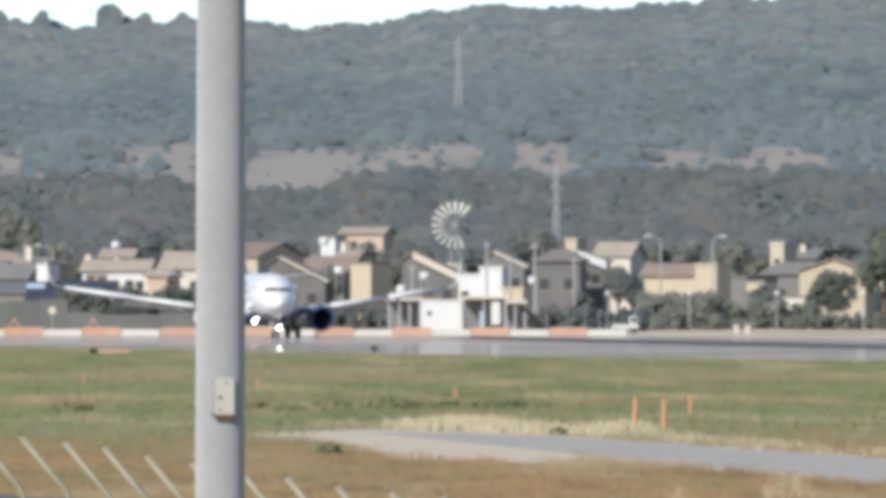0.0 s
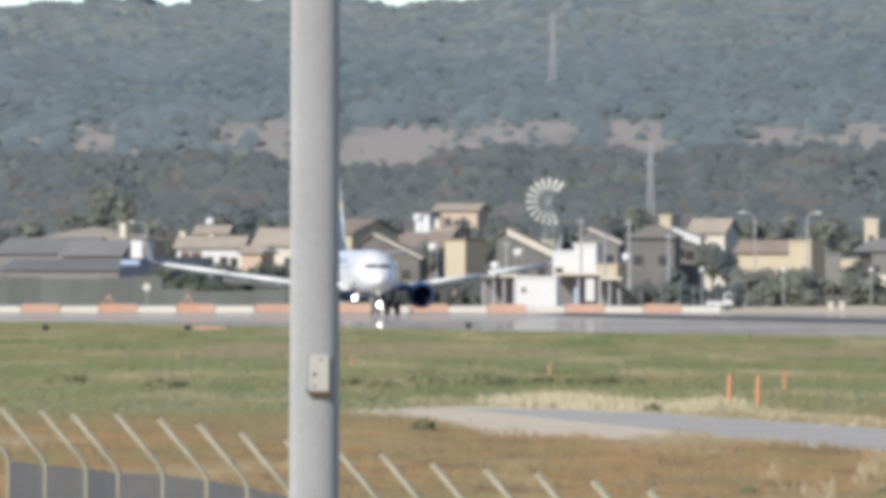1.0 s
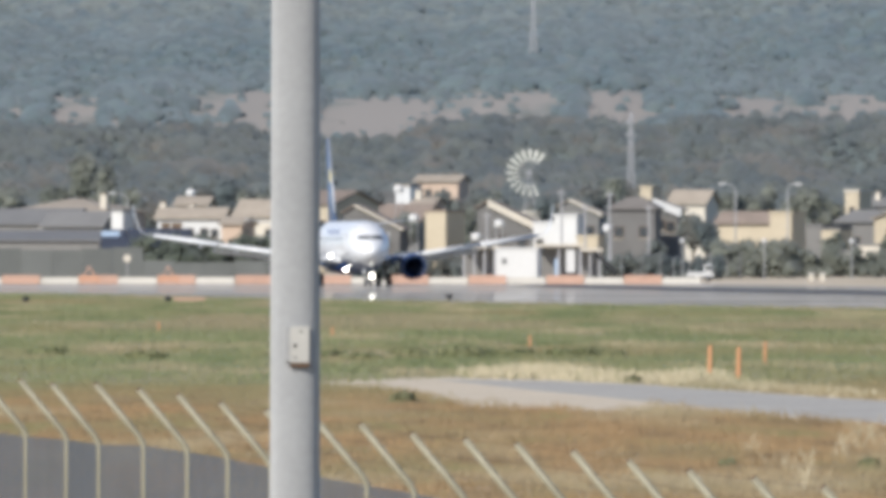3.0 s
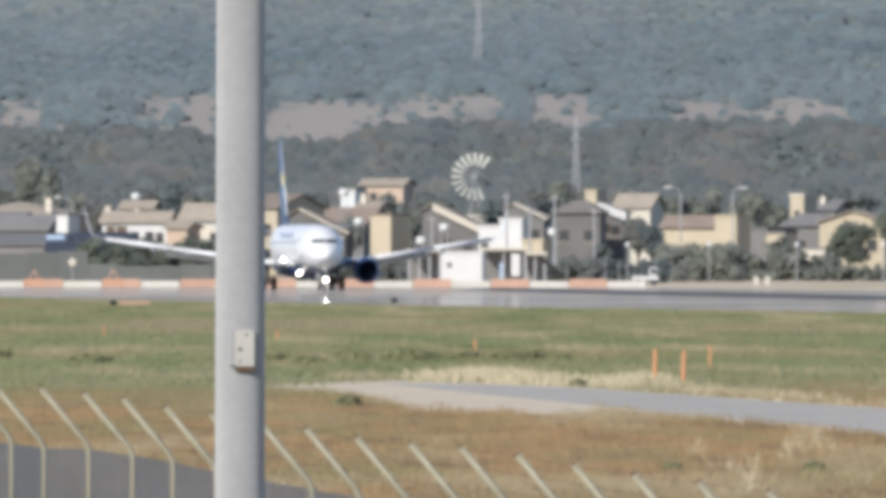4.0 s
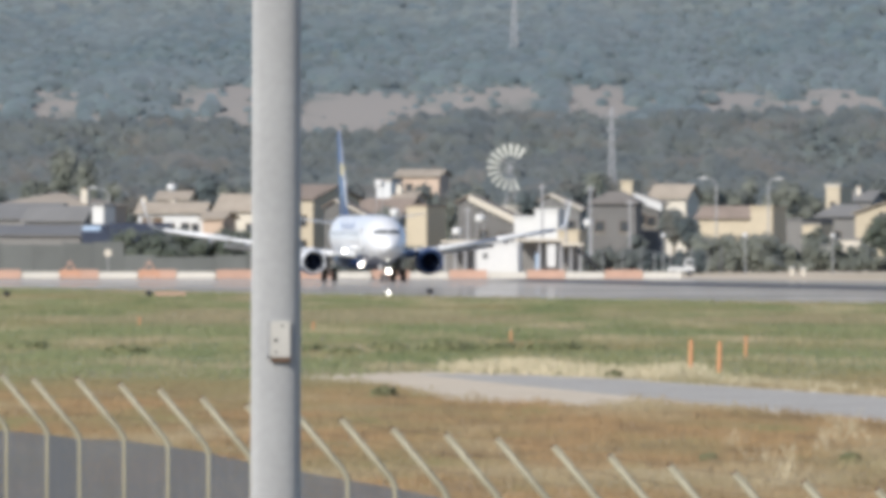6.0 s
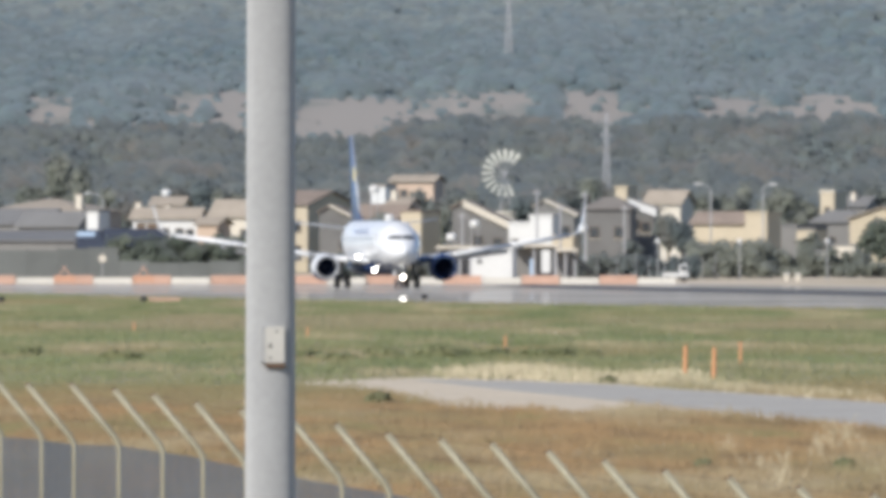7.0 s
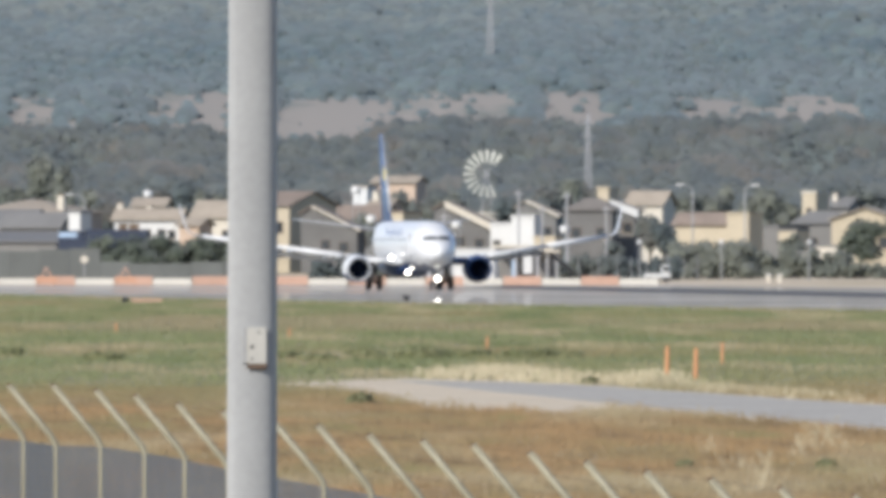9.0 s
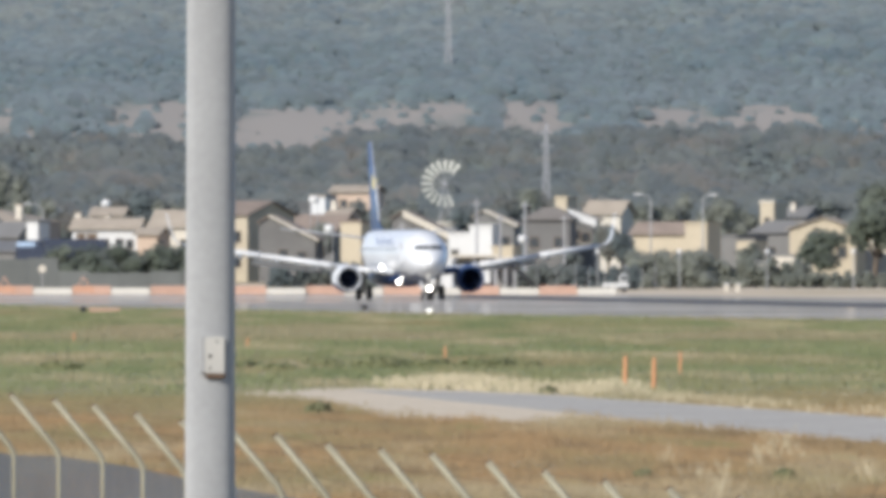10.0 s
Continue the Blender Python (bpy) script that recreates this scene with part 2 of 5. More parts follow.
# ---- mesh helpers ----
def mesh_of(bm, name):
    me = bpy.data.meshes.new(name)
    bm.normal_update()
    bm.to_mesh(me)
    bm.free()
    return me


def part(name, bm, material, parent=None, label="", smooth=False):
    me = mesh_of(bm, name) if isinstance(bm, bmesh.types.BMesh) else bm
    if not me.materials:
        me.materials.append(material)
    if smooth:
        me.shade_smooth()
    ob = new(name, me)
    if parent:
        ob.parent = parent
    if label:
        ob["label"] = label
    return ob


def thing(name, m, label, category, group="", kind=""):
    ob = new(name)
    ob.empty_display_size = 0.2
    ob.matrix_world = m
    return tagged(ob, label, category, group, kind)


def box(bm, x0, x1, y0, y1, z0, z1, bevel=0.0):
    vs = [bm.verts.new((x, y, z)) for z in (z0, z1) for x, y in ((x0, y0), (x1, y0), (x1, y1), (x0, y1))]
    for f in ((3, 2, 1, 0), (4, 5, 6, 7), (0, 1, 5, 4), (1, 2, 6, 5), (2, 3, 7, 6), (3, 0, 4, 7)):
        bm.faces.new([vs[i] for i in f])
    if bevel:
        es = {e for v in vs for e in v.link_edges}
        bmesh.ops.bevel(bm, geom=list(es), offset=bevel, segments=2, affect="EDGES")
    return bm


def boxed(*a, **k):
    return box(bmesh.new(), *a, **k)


def tube(bm, p, q, r0, r1=None, seg=10, caps=True):
    """A round bar from p to q."""
    p, q = Vector(p), Vector(q)
    r1 = r0 if r1 is None else r1
    d = (q - p).normalized()
    a = d.orthogonal().normalized()
    b = d.cross(a)
    rings = []
    for c, r in ((p, r0), (q, r1)):
        rings.append([bm.verts.new(c + r * (math.cos(2 * math.pi * i / seg) * a + math.sin(2 * math.pi * i / seg) * b)) for i in range(seg)])
    for i in range(seg):
        j = (i + 1) % seg
        bm.faces.new((rings[0][i], rings[0][j], rings[1][j], rings[1][i]))
    if caps:
        bm.faces.new(rings[0][::-1])
        bm.faces.new(rings[1])
    return bm


def tubed(*a, **k):
    return tube(bmesh.new(), *a, **k)


def loft(bm, rings, close=True):
    """Skin over rings of equal vertex count."""
    vr = [[bm.verts.new(v) for v in r] for r in rings]
    n = len(vr[0])
    for a, b in zip(vr, vr[1:]):
        for i in range(n):
            j = (i + 1) % n
            bm.faces.new((a[i], a[j], b[j], b[i]))
    if close:
        bm.faces.new(vr[0][::-1])
        bm.faces.new(vr[-1])
    bmesh.ops.recalc_face_normals(bm, faces=bm.faces)
    return bm


def raw(name, verts, faces):
    me = bpy.data.meshes.new(name)
    me.from_pydata(verts, [], faces)
    me.update()
    return me


def smooth(a, b, x):
    t = min(1.0, max(0.0, (x - a) / (b - a)))
    return t * t * (3 - 2 * t)


# ---- ground ----
def height(x, y):
    """The lie of the land: a bank under the viewpoint, the flat airfield, banks and a wooded ridge behind the village."""
    z = 1.9 * (1 - smooth(35, 62, y))
    z -= 0.5 * smooth(155, 118, y) * smooth(66, 90, y)
    if y > 2450:
        z += 13 * smooth(2450, 2900, y) + 6 * smooth(2900, 3100, y)
        z += 11.7 * smooth(3110, 3330, y) * (0.95 + 0.06 * math.sin(x * 0.09) + 0.05 * math.sin(x * 0.31 + 1))
        z += smooth(2900, 3050, y) * (1 - smooth(3090, 3130, y)) * (3.2 * smooth(-18, -6, x) + 2.2 * (1 - smooth(-40, -33, x)))
        crest = 42.8 + 6 * smooth(-60, 60, x) + 5 * smooth(60, 160, x) + 0.4 * math.sin(x * 0.06)
        z += crest * min(1.0, max(0.0, (y - 3400) / 1500)) ** 0.88
        z += 0.9 * math.sin(x * 0.045 + y * 0.004) * smooth(3350, 3600, y) * smooth(4900, 4500, y)
    return z


def build_ground():
    ys = [-500, -200, -50, 0] + list(range(20, 200, 6)) + list(range(200, 2400, 50)) + list(range(2400, 5000, 25)) + [5100, 5400, 6000]
    xs = [-3000, -1500, -800, -500, -350, -250] + list(range(-200, 201, 8)) + [250, 350, 500, 800, 1500, 3000]
    verts = [(x, y, height(x, y) - (25 * smooth(5000, 6000, y))) for y in ys for x in xs]
    n = len(xs)
    faces = [(j * n + i, j * n + i + 1, (j + 1) * n + i + 1, (j + 1) * n + i) for j in range(len(ys) - 1) for i in range(n - 1)]
    ob = part("ground", raw("ground", verts, faces), GROUND, smooth=True)
    tagged(ob, "flat airfield grassland rising to a wooded ridge", "ground", kind="structure")


def sheet(name, outline, z, material, label, category):
    """A flat paved area with a shallow edge, laid on the ground."""
    bm = bmesh.new()
    f = bm.faces.new([bm.verts.new((x, y, z)) for x, y in outline])
    if f.calc_area() and f.normal.z < 0:
        f.normal_flip()
    g = bmesh.ops.extrude_face_region(bm, geom=[f])
    bmesh.ops.translate(bm, verts=[v for v in g["geom"] if isinstance(v, bmesh.types.BMVert)], vec=(0, 0, -z - 0.05))
    bmesh.ops.recalc_face_normals(bm, faces=bm.faces)
    ob = part(name, bm, material)
    return tagged(ob, label, category, kind="structure")


build_ground()
RUNWAY = [(-95, 1650), (-58, 1480), (-32, 1335), (-9, 1180), (8, 1085), (24, 1015), (44, 920), (150, 900), (150, 1350), (60, 1440), (30, 1560), (20, 1650)]
STRIP = [(6, 1640), (17, 1530), (33, 1375), (62, 1240), (150, 1130), (150, 1030), (58, 1130), (31, 1250), (14, 1410), (2, 1560)]
TRACK = [(-4.28, 478), (-3.31, 490), (-2.445, 494), (-0.621, 500), (1.722, 490), (3.97, 476), (9.48, 423), (11.24, 405),
         (10.6, 334), (9.1, 350), (6.76, 378), (5.3, 392), (4.5, 402), (3.66, 408), (3.34, 397), (2.566, 392), (1.420, 404),
         (0.442, 405), (-0.513, 413), (-1.231, 432), (-2.276, 458)]
SERVICE = [(-1.265, 490), (1.694, 484), (3.92, 470), (9.41, 418), (11.10, 400),
           (10.5, 338), (9.05, 354), (6.8, 382), (5.4, 397), (3.77, 420), (1.315, 452)]
sheet("road", RUNWAY, RUNWAY_Z, ASPHALT, "worn pale grey asphalt runway between grass strips", "runway")
# dark sheet laid in place of a shadowy mirage streak at the edge
sheet("road", STRIP, RUNWAY_Z + 0.008, MIRAGE_DARK, "dark strip along the runway, shadowy mirage put into colour", "runway")
sheet("pavement", TRACK, 0.02, SAND, "sandy track edge of beaten pale earth", "track")
sheet("road", SERVICE, 0.035, ROADGREY, "pale grey airfield service road", "road")


def inside(outline, x, y):
    """Which of the points x, y lie within an outline."""
    hit = np.zeros(len(x), bool)
    for (ax, ay), (bx, by) in zip(outline, outline[1:] + outline[:1]):
        if ay != by:
            hit ^= ((ay > y) != (by > y)) & (x < (bx - ax) * (y - ay) / (by - ay) + ax)
    return hit


# ---- foreground: pole and fence ----
def lamp_pole():
    x, y = -0.774, 75.0
    t = thing("lamp_pole", pose(x, y, 0, 0, 0.13, 0), "tall grey galvanised steel pole with a bolted plate", "pole")
    bm = bmesh.new()
    zs = [-0.1, 1.5, 3, 4, 6, 9.0]
    loft(bm, [[((0.1035 - 0.0012 * z) * math.cos(a), (0.1035 - 0.0012 * z) * math.sin(a), z) for a in [2 * math.pi * i / 40 for i in range(40)]] for z in zs])
    part("shaft", bm, GALV, t, smooth=True)
    bm = boxed(-0.2, 0.2, -0.2, 0.2, -0.06, 0.02, 0.004)
    part("base_plate", bm, GALV, t)
    z = 3.12
    ang = radians(9)
    holder = pose(0.1 * math.sin(ang), -0.1 * math.cos(ang), z, 0, 0, 9)
    for name, b, m in (("saddle", boxed(-0.055, 0.03, -0.006, 0.02, 0.004, 0.148, 0.002), GALV),
                       ("cover_plate", boxed(-0.036, 0.042, -0.018, 0.006, 0, 0.148, 0.003), PLATE),
                       ("rusty_lip", boxed(-0.036, 0.042, -0.017, 0.0, -0.017, -0.001, 0.001), RUST)):
        o = part(name, b, m, t)
        o.matrix_local = holder
    for dx, dz, r in ((-0.018, 0.022, 0.005), (-0.018, 0.070, 0.008), (0.008, 0.128, 0.005)):
        o = part("bolt", tubed((dx, -0.015, dz), (dx, -0.0195, dz), r, seg=8), DARK, t)
        o.matrix_local = holder


lamp_pole()

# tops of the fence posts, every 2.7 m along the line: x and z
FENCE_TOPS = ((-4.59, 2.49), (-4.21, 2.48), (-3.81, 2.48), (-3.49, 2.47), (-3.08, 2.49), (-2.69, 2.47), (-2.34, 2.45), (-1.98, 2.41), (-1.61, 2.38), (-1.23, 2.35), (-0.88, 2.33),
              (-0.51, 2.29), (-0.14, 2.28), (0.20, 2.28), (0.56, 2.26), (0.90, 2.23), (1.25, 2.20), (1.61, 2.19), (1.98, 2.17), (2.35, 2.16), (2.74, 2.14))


def perimeter_fence():
    """Posts with tops bent outwards, chain-link between them and strands of wire along the arms."""
    tips, bends, feet = [], [], []
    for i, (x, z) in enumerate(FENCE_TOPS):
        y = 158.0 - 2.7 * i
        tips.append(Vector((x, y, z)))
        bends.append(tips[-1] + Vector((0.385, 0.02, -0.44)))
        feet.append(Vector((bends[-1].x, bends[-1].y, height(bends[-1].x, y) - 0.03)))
    t = thing("perimeter_fence", pose(0, 0, 0), "chain-link airfield fence with cream posts cranked at the top", "fence")
    for tip, b, foot in zip(tips, bends, feet):
        bm = bmesh.new()
        r = 0.024
        pts = [foot, b + Vector((0, 0, -0.07)), b + Vector((-0.012, 0, -0.028)), b + Vector((-0.045, 0, 0.03)), tip]
        seg = 10
        rings = []
        for k, p in enumerate(pts):
            d = (pts[min(k + 1, 4)] - pts[max(k - 1, 0)]).normalized()
            a = Vector((0, 1, 0)).cross(d).normalized()
            c = d.cross(a)
            rings.append([p + r * (math.cos(2 * math.pi * s / seg) * a + math.sin(2 * math.pi * s / seg) * c) for s in range(seg)])
        loft(bm, rings)
        po = part("post", bm, POSTPAINT, t, smooth=True)
        part("cap", tubed(tip + Vector((0.004, 0, -0.005)), tip + Vector((-0.008, 0, 0.010)), 0.0245, 0.018, 8), RUST, po, "dark plastic cap")
    for a, b, fa, fb in zip(bends, bends[1:], feet, feet[1:]):
        # woven wires, two slants
        verts, faces = [], []
        top_a, top_b = a + Vector((0, 0, -0.05)), b + Vector((0, 0, -0.05))
        ha = top_a.z - fa.z - 0.08
        run = (b - a).length
        step, wire = 0.055, 0.0024
        along = (top_b - top_a) / run
        side = Vector((along.y, -along.x, 0)).normalized()
        k = -ha
        while k < run:
            for sgn in (1, -1):
                s0, s1 = max(k, 0.0), min(k + ha, run)
                if s1 <= s0:
                    continue
                z0, z1 = (s0 - k), (s1 - k)
                if sgn < 0:
                    z0, z1 = ha - z0, ha - z1
                p, q = top_a + along * s0 + Vector((0, 0, z0 - ha)), top_a + along * s1 + Vector((0, 0, z1 - ha))
                d = (q - p).normalized()
                u = d.cross(side).normalized()
                base = len(verts)
                for c in (p, q):
                    for ang in (90, 210, 330):
                        verts.append(c + wire * (math.cos(radians(ang)) * side + math.sin(radians(ang)) * u) + side * 0.003 * sgn)
                for e in range(3):
                    g = (e + 1) % 3
                    faces.append((base + e, base + g, base + 3 + g, base + 3 + e))
            k += step
        ob = part("mesh_panel", raw("mesh_panel", verts, faces), GALV_OLD, t, "grey chain-link mesh")
        ob["kind"] = "stuff"
        part("line_wire", tubed(top_a, top_b, 0.003, seg=5), GALV_OLD, t)
    for a, b, ta, tb in zip(bends, bends[1:], tips, tips[1:]):
        for f in (0.35, 0.68, 0.98):
            part("strand", tubed(a.lerp(ta, f), b.lerp(tb, f), 0.0022, seg=4, caps=False), RUST, t)


perimeter_fence()


# ---- airliner ----
def section(x, y, z, ry, rz, n=28):
    return [(x, y + ry * math.cos(2 * math.pi * i / n), z + rz * math.sin(2 * math.pi * i / n)) for i in range(n)]


def foil(x0, chord, y, z, thick, n=9):
    """A wing section, leading edge at x0, running aft."""
    up, dn = [], []
    for i in range(n):
        c = (i / (n - 1)) ** 1.6
        h = thick * chord * (2.6 * math.sqrt(c) * (1 - c) + 0.02)
        up.append((x0 - chord * c, y, z + 0.62 * h))
        dn.append((x0 - chord * c, y, z - 0.38 * h))
    return up + dn[::-1]


def airliner():
    t = thing("airliner", pose(0, 0, RUNWAY_Z), "white twin-engine airliner with a navy tail rolling along the runway", "aircraft")
    # fuselage: x forward, origin on the ground between the main wheels
    prof = ((19.75, 2.92, 0.05, 0.05), (19.55, 2.92, 0.42, 0.36), (19.1, 2.93, 0.80, 0.67), (18.4, 2.98, 1.15, 0.98), (17.9, 3.08, 1.33, 1.21), (17.4, 3.16, 1.47, 1.43),
            (16.2, 3.34, 1.70, 1.79), (14.8, 3.43, 1.82, 1.95), (13.0, 3.45, 1.88, 2.0), (4.0, 3.45, 1.88, 2.0), (-6.0, 3.45, 1.88, 2.0), (-9.0, 3.55, 1.82, 1.9), (-12.0, 3.85, 1.55, 1.6),
            (-15.0, 4.25, 1.1, 1.18), (-17.8, 4.62, 0.62, 0.75), (-19.6, 4.85, 0.22, 0.35))

    def skin_x(y, z):
        """How far forward the nose's skin lies at y, z."""
        best = 13.0
        for (xa, za, ya, ra), (xb, zb, yb, rb) in zip(prof, prof[1:]):
            for k in range(20):
                f = k / 20
                c, ry, rz = za + (zb - za) * f, ya + (yb - ya) * f, ra + (rb - ra) * f
                if (y / ry) ** 2 + ((z - c) / rz) ** 2 <= 1:
                    return xa + (xb - xa) * f
        return best
    bm = bmesh.new()
    rings = [section(x, 0, z, ry, rz, 36) for x, z, ry, rz in prof]
    loft(bm, rings)
    me = mesh_of(bm, "fuselage")
    me.materials.append(WHITE)
    me.materials.append(NAVY)
    for p in me.polygons:
        c = p.center
        belly = 2.05 + 0.8 * smooth(8, -16, c.x)
        if c.z < belly and c.x < 17.6:
            p.material_index = 1
    fus = part("fuselage", me, WHITE, t, smooth=True)
    # wing-body fairing
    bm = bmesh.new()
    loft(bm, [section(x, 0, 1.75, ry, rz, 20) for x, ry, rz in ((7.2, 0.3, 0.12), (6.0, 1.5, 0.5), (3.5, 2.15, 0.75), (-3, 2.15, 0.75), (-5.5, 1.4, 0.5), (-7, 0.3, 0.1))])
    part("belly_fairing", bm, NAVY, t, smooth=True)
    # cockpit windows
    for s in (-1, 1):
        for y0, y1 in ((0.03, 0.42), (0.44, 0.78), (0.80, 1.05)):
            bm = bmesh.new()
            z0, z1 = 3.92, 4.22 - 0.05 * (y1 > 1)
            v = [bm.verts.new((skin_x(y, z) - 0.06, s * y, z)) for y, z in ((y0, z0), (y1, z0 + 0.02), (y1 - 0.03, z1), (y0, z1))]
            f = bm.faces.new(v if s > 0 else v[::-1])
            g = bmesh.ops.extrude_face_region(bm, geom=[f])
            bmesh.ops.translate(bm, verts=[w for w in g["geom"] if isinstance(w, bmesh.types.BMVert)], vec=(0.09, 0.03 * s, 0.03))
            bmesh.ops.recalc_face_normals(bm, faces=bm.faces)
            part("cockpit_window", bm, COCKPIT, fus, "dark cockpit window")
    # cabin windows and doors on the starboard and port sides
    for s in (-1, 1):
        x = 12.4
        while x > -10.5:
            zc = 3.95
            yw = 1.885 * math.sqrt(1 - ((zc - 3.45) / 2.0) ** 2) if x > -6 else 1.80
            part("cabin_window", boxed(x - 0.11, x + 0.11, s * yw - 0.03, s * yw + 0.02, zc - 0.16, zc + 0.16), CABINGLASS, fus)
            x -= 0.52 * 2
        part("cabin_door", boxed(14.0, 14.85, s * 1.80 - 0.05, s * 1.80 + 0.03, 2.7, 4.5, 0.02), WHITE, fus)
    # letter bars along the cabin roof line
    for s in (-1, 1):
        for i in range(7):
            part("lettering", boxed(9.2 - i * 1.5 - 0.4, 9.2 - i * 1.5, s * 1.79 - 0.08, s * 1.79 + 0.012, 4.35, 4.9 if i in (0, 3, 6) else 4.75, 0.005), LETTER, fus, "navy bar of unreadable lettering")
    for s in (-1, 1):
        # wing, with dihedral
        bm = bmesh.new()
        stations = ((0.8, 7.3, 8.2, 2.05, 0.07), (1.9, 6.3, 7.4, 2.15, 0.065), (5.6, 3.35, 4.6, 2.70, 0.05), (11.0, -0.1, 3.0, 3.48, 0.045), (16.6, -3.6, 1.75, 4.32, 0.042))
        loft(bm, [[(x, s * yy, z) for x, yy, z in foil(x0, ch, y, z, th)] for y, x0, ch, z, th in stations])
        wing = part("wing", bm, WINGGREY, t, smooth=True)
        # leading edge slats
        for (y0, x0, z0), (y1, x1, z1) in (((3.0, 5.5, 2.26), (4.0, 4.7, 2.42)), ((5.9, 3.25, 2.72), (11.0, 0.0, 3.46)), ((11.1, -0.1, 3.48), (16.2, -3.25, 4.25))):
            bm = bmesh.new()
            tube(bm, (x0 + 0.12, s * y0, z0), (x1 + 0.12, s * y1, z1), 0.23, 0.15, 10)
            # port inboard flap is navy: wing-root shade put into its colour
            part("slat", bm, NAVY if s > 0 and y0 < 4 else WHITE, wing, "inboard leading edge flap, navy for wing-root shade" if s > 0 and y0 < 4 else "white leading edge slat", True)
        # winglet: curved up and outwards
        bm = bmesh.new()
        loft(bm, [[(x, s * (yo + (zz - zc) * -math.sin(an)), zc + (zz - zc) * math.cos(an)) for x, _, zz in foil(x0, ch, 0, zc, 0.05)]
                  for yo, zc, x0, ch, an in ((16.6, 4.32, -3.6, 1.75, 0.1), (17.05, 4.46, -3.85, 1.6, 0.6), (17.36, 4.85, -4.15, 1.45, 1.1), (17.55, 5.5, -4.6, 1.1, 1.3), (17.85, 6.8, -5.4, 0.6, 1.35))])
        part("winglet", bm, WHITE, wing, "white upswept winglet", True)
        for yf in (6.6, 9.4, 12.2):
            zf = 2.70 + (yf - 5.6) * 0.145
            xf = 3.35 - (yf - 5.6) * 0.63 - 2.6
            bm = bmesh.new()
            loft(bm, [section(xf + dx, s * yf, zf - 0.28, r, r * 1.3, 10) for dx, r in ((1.2, 0.03), (0.5, 0.16), (-0.6, 0.2), (-1.6, 0.13), (-2.2, 0.02))])
            part("flap_fairing", bm, WINGGREY, wing, "", True)
        # trailing edge flaps, a little lowered
        for (y0, y1), (xa, xb), (za, zb) in (((2.2, 5.3), (-1.15, -1.15), (2.1, 2.4)), ((6.0, 11.2), (-1.3, -3.1), (2.45, 3.1))):
            bm = bmesh.new()
            loft(bm, [[(x, s * y, z) for x, y, z in (((xx), yy, zz + 0.08), ((xx - 0.6), yy, zz - 0.05), ((xx - 1.2), yy, zz - 0.32), ((xx - 0.6), yy, zz - 0.2), (xx, yy, zz - 0.1))]
                      for yy, xx, zz in ((y0, xa, za), (y1, xb, zb))])
            part("flap", bm, WINGGREY, wing, "")
        # engine
        ye, ze, xe = s * 4.83, 1.62, 6.5
        bm = bmesh.new()
        outer = ((xe, 0.86), (xe + 0.06, 0.93), (xe - 0.15, 1.02), (xe - 0.8, 1.12), (xe - 1.8, 1.14), (xe - 3.0, 1.02), (xe - 3.9, 0.84))
        inner = ((xe - 3.9, 0.78), (xe - 3.0, 0.8), (xe - 1.2, 0.78), (xe - 0.3, 0.80), (xe, 0.86))
        rr = [[(x, ye + r * math.cos(a), ze + r * (0.93 if math.sin(a) < 0 else 1.0) * math.sin(a)) for a in [2 * math.pi * i / 32 for i in range(32)]] for x, r in outer + inner]
        loft(bm, rr, close=False)
        me = mesh_of(bm, "nacelle")
        me.materials.append(WHITE)
        me.materials.append(NAVY)
        me.materials.append(FANDARK)
        # lower part navy paint; port side all navy, fuselage shade put in colour
        for p in me.polygons:
            c = p.center
            rad = math.hypot(c.y - ye, c.z - ze)
            if rad < 0.83 and c.x < xe - 0.12:
                p.material_index = 2
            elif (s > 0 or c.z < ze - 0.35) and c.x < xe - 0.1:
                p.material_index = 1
        eng = part("engine", me, WHITE, t, "white and navy engine nacelle, port shade put in navy", True)
        lip = bmesh.new()
        loft(lip, [[(x, ye + r * math.cos(a), ze + r * (0.93 if math.sin(a) < 0 else 1.0) * math.sin(a)) for a in [2 * math.pi * i / 32 for i in range(32)]]
                   for x, r in ((xe - 0.12, 1.022), (xe + 0.03, 0.97), (xe + 0.075, 0.925), (xe + 0.03, 0.87), (xe - 0.14, 0.825))], close=False)
        # port lip navy for the same painted shade
        part("intake_lip", lip, NAVY if s > 0 else BARE, eng, "intake lip darkened to navy as shade" if s > 0 else "bright metal intake lip", True)
        for i in range(20):
            a = 2 * math.pi * i / 20
            bm = bmesh.new()
            ca, sa = math.cos(a), math.sin(a)
            v = [bm.verts.new((xe - 1.0 + dx, ye + r * ca - w * sa, ze + r * sa + w * ca)) for dx, r, w in ((0, 0.2, -0.04), (0.06, 0.78, -0.12), (-0.1, 0.78, 0.12), (-0.08, 0.2, 0.04))]
            bm.faces.new(v)
            part("fan_blade", bm, FANDARK, eng)
        bm = bmesh.new()
        loft(bm, [section(x, ye, ze, r, r, 16) for x, r in ((xe - 0.55, 0.02), (xe - 0.75, 0.14), (xe - 1.0, 0.24))])
        part("spinner", bm, FANDARK, eng, "", True)
        part("fan_backing", tubed((xe - 1.15, ye, ze), (xe - 1.2, ye, ze), 0.79, seg=24), FANDARK, eng)
        bm = bmesh.new()
        loft(bm, [section(x, ye, ze, r, r, 16) for x, r in ((xe - 3.0, 0.62), (xe - 3.9, 0.55), (xe - 4.8, 0.38), (xe - 5.4, 0.05))])
        part("exhaust_cone", bm, FANDARK, eng, "", True)
        bm = bmesh.new()
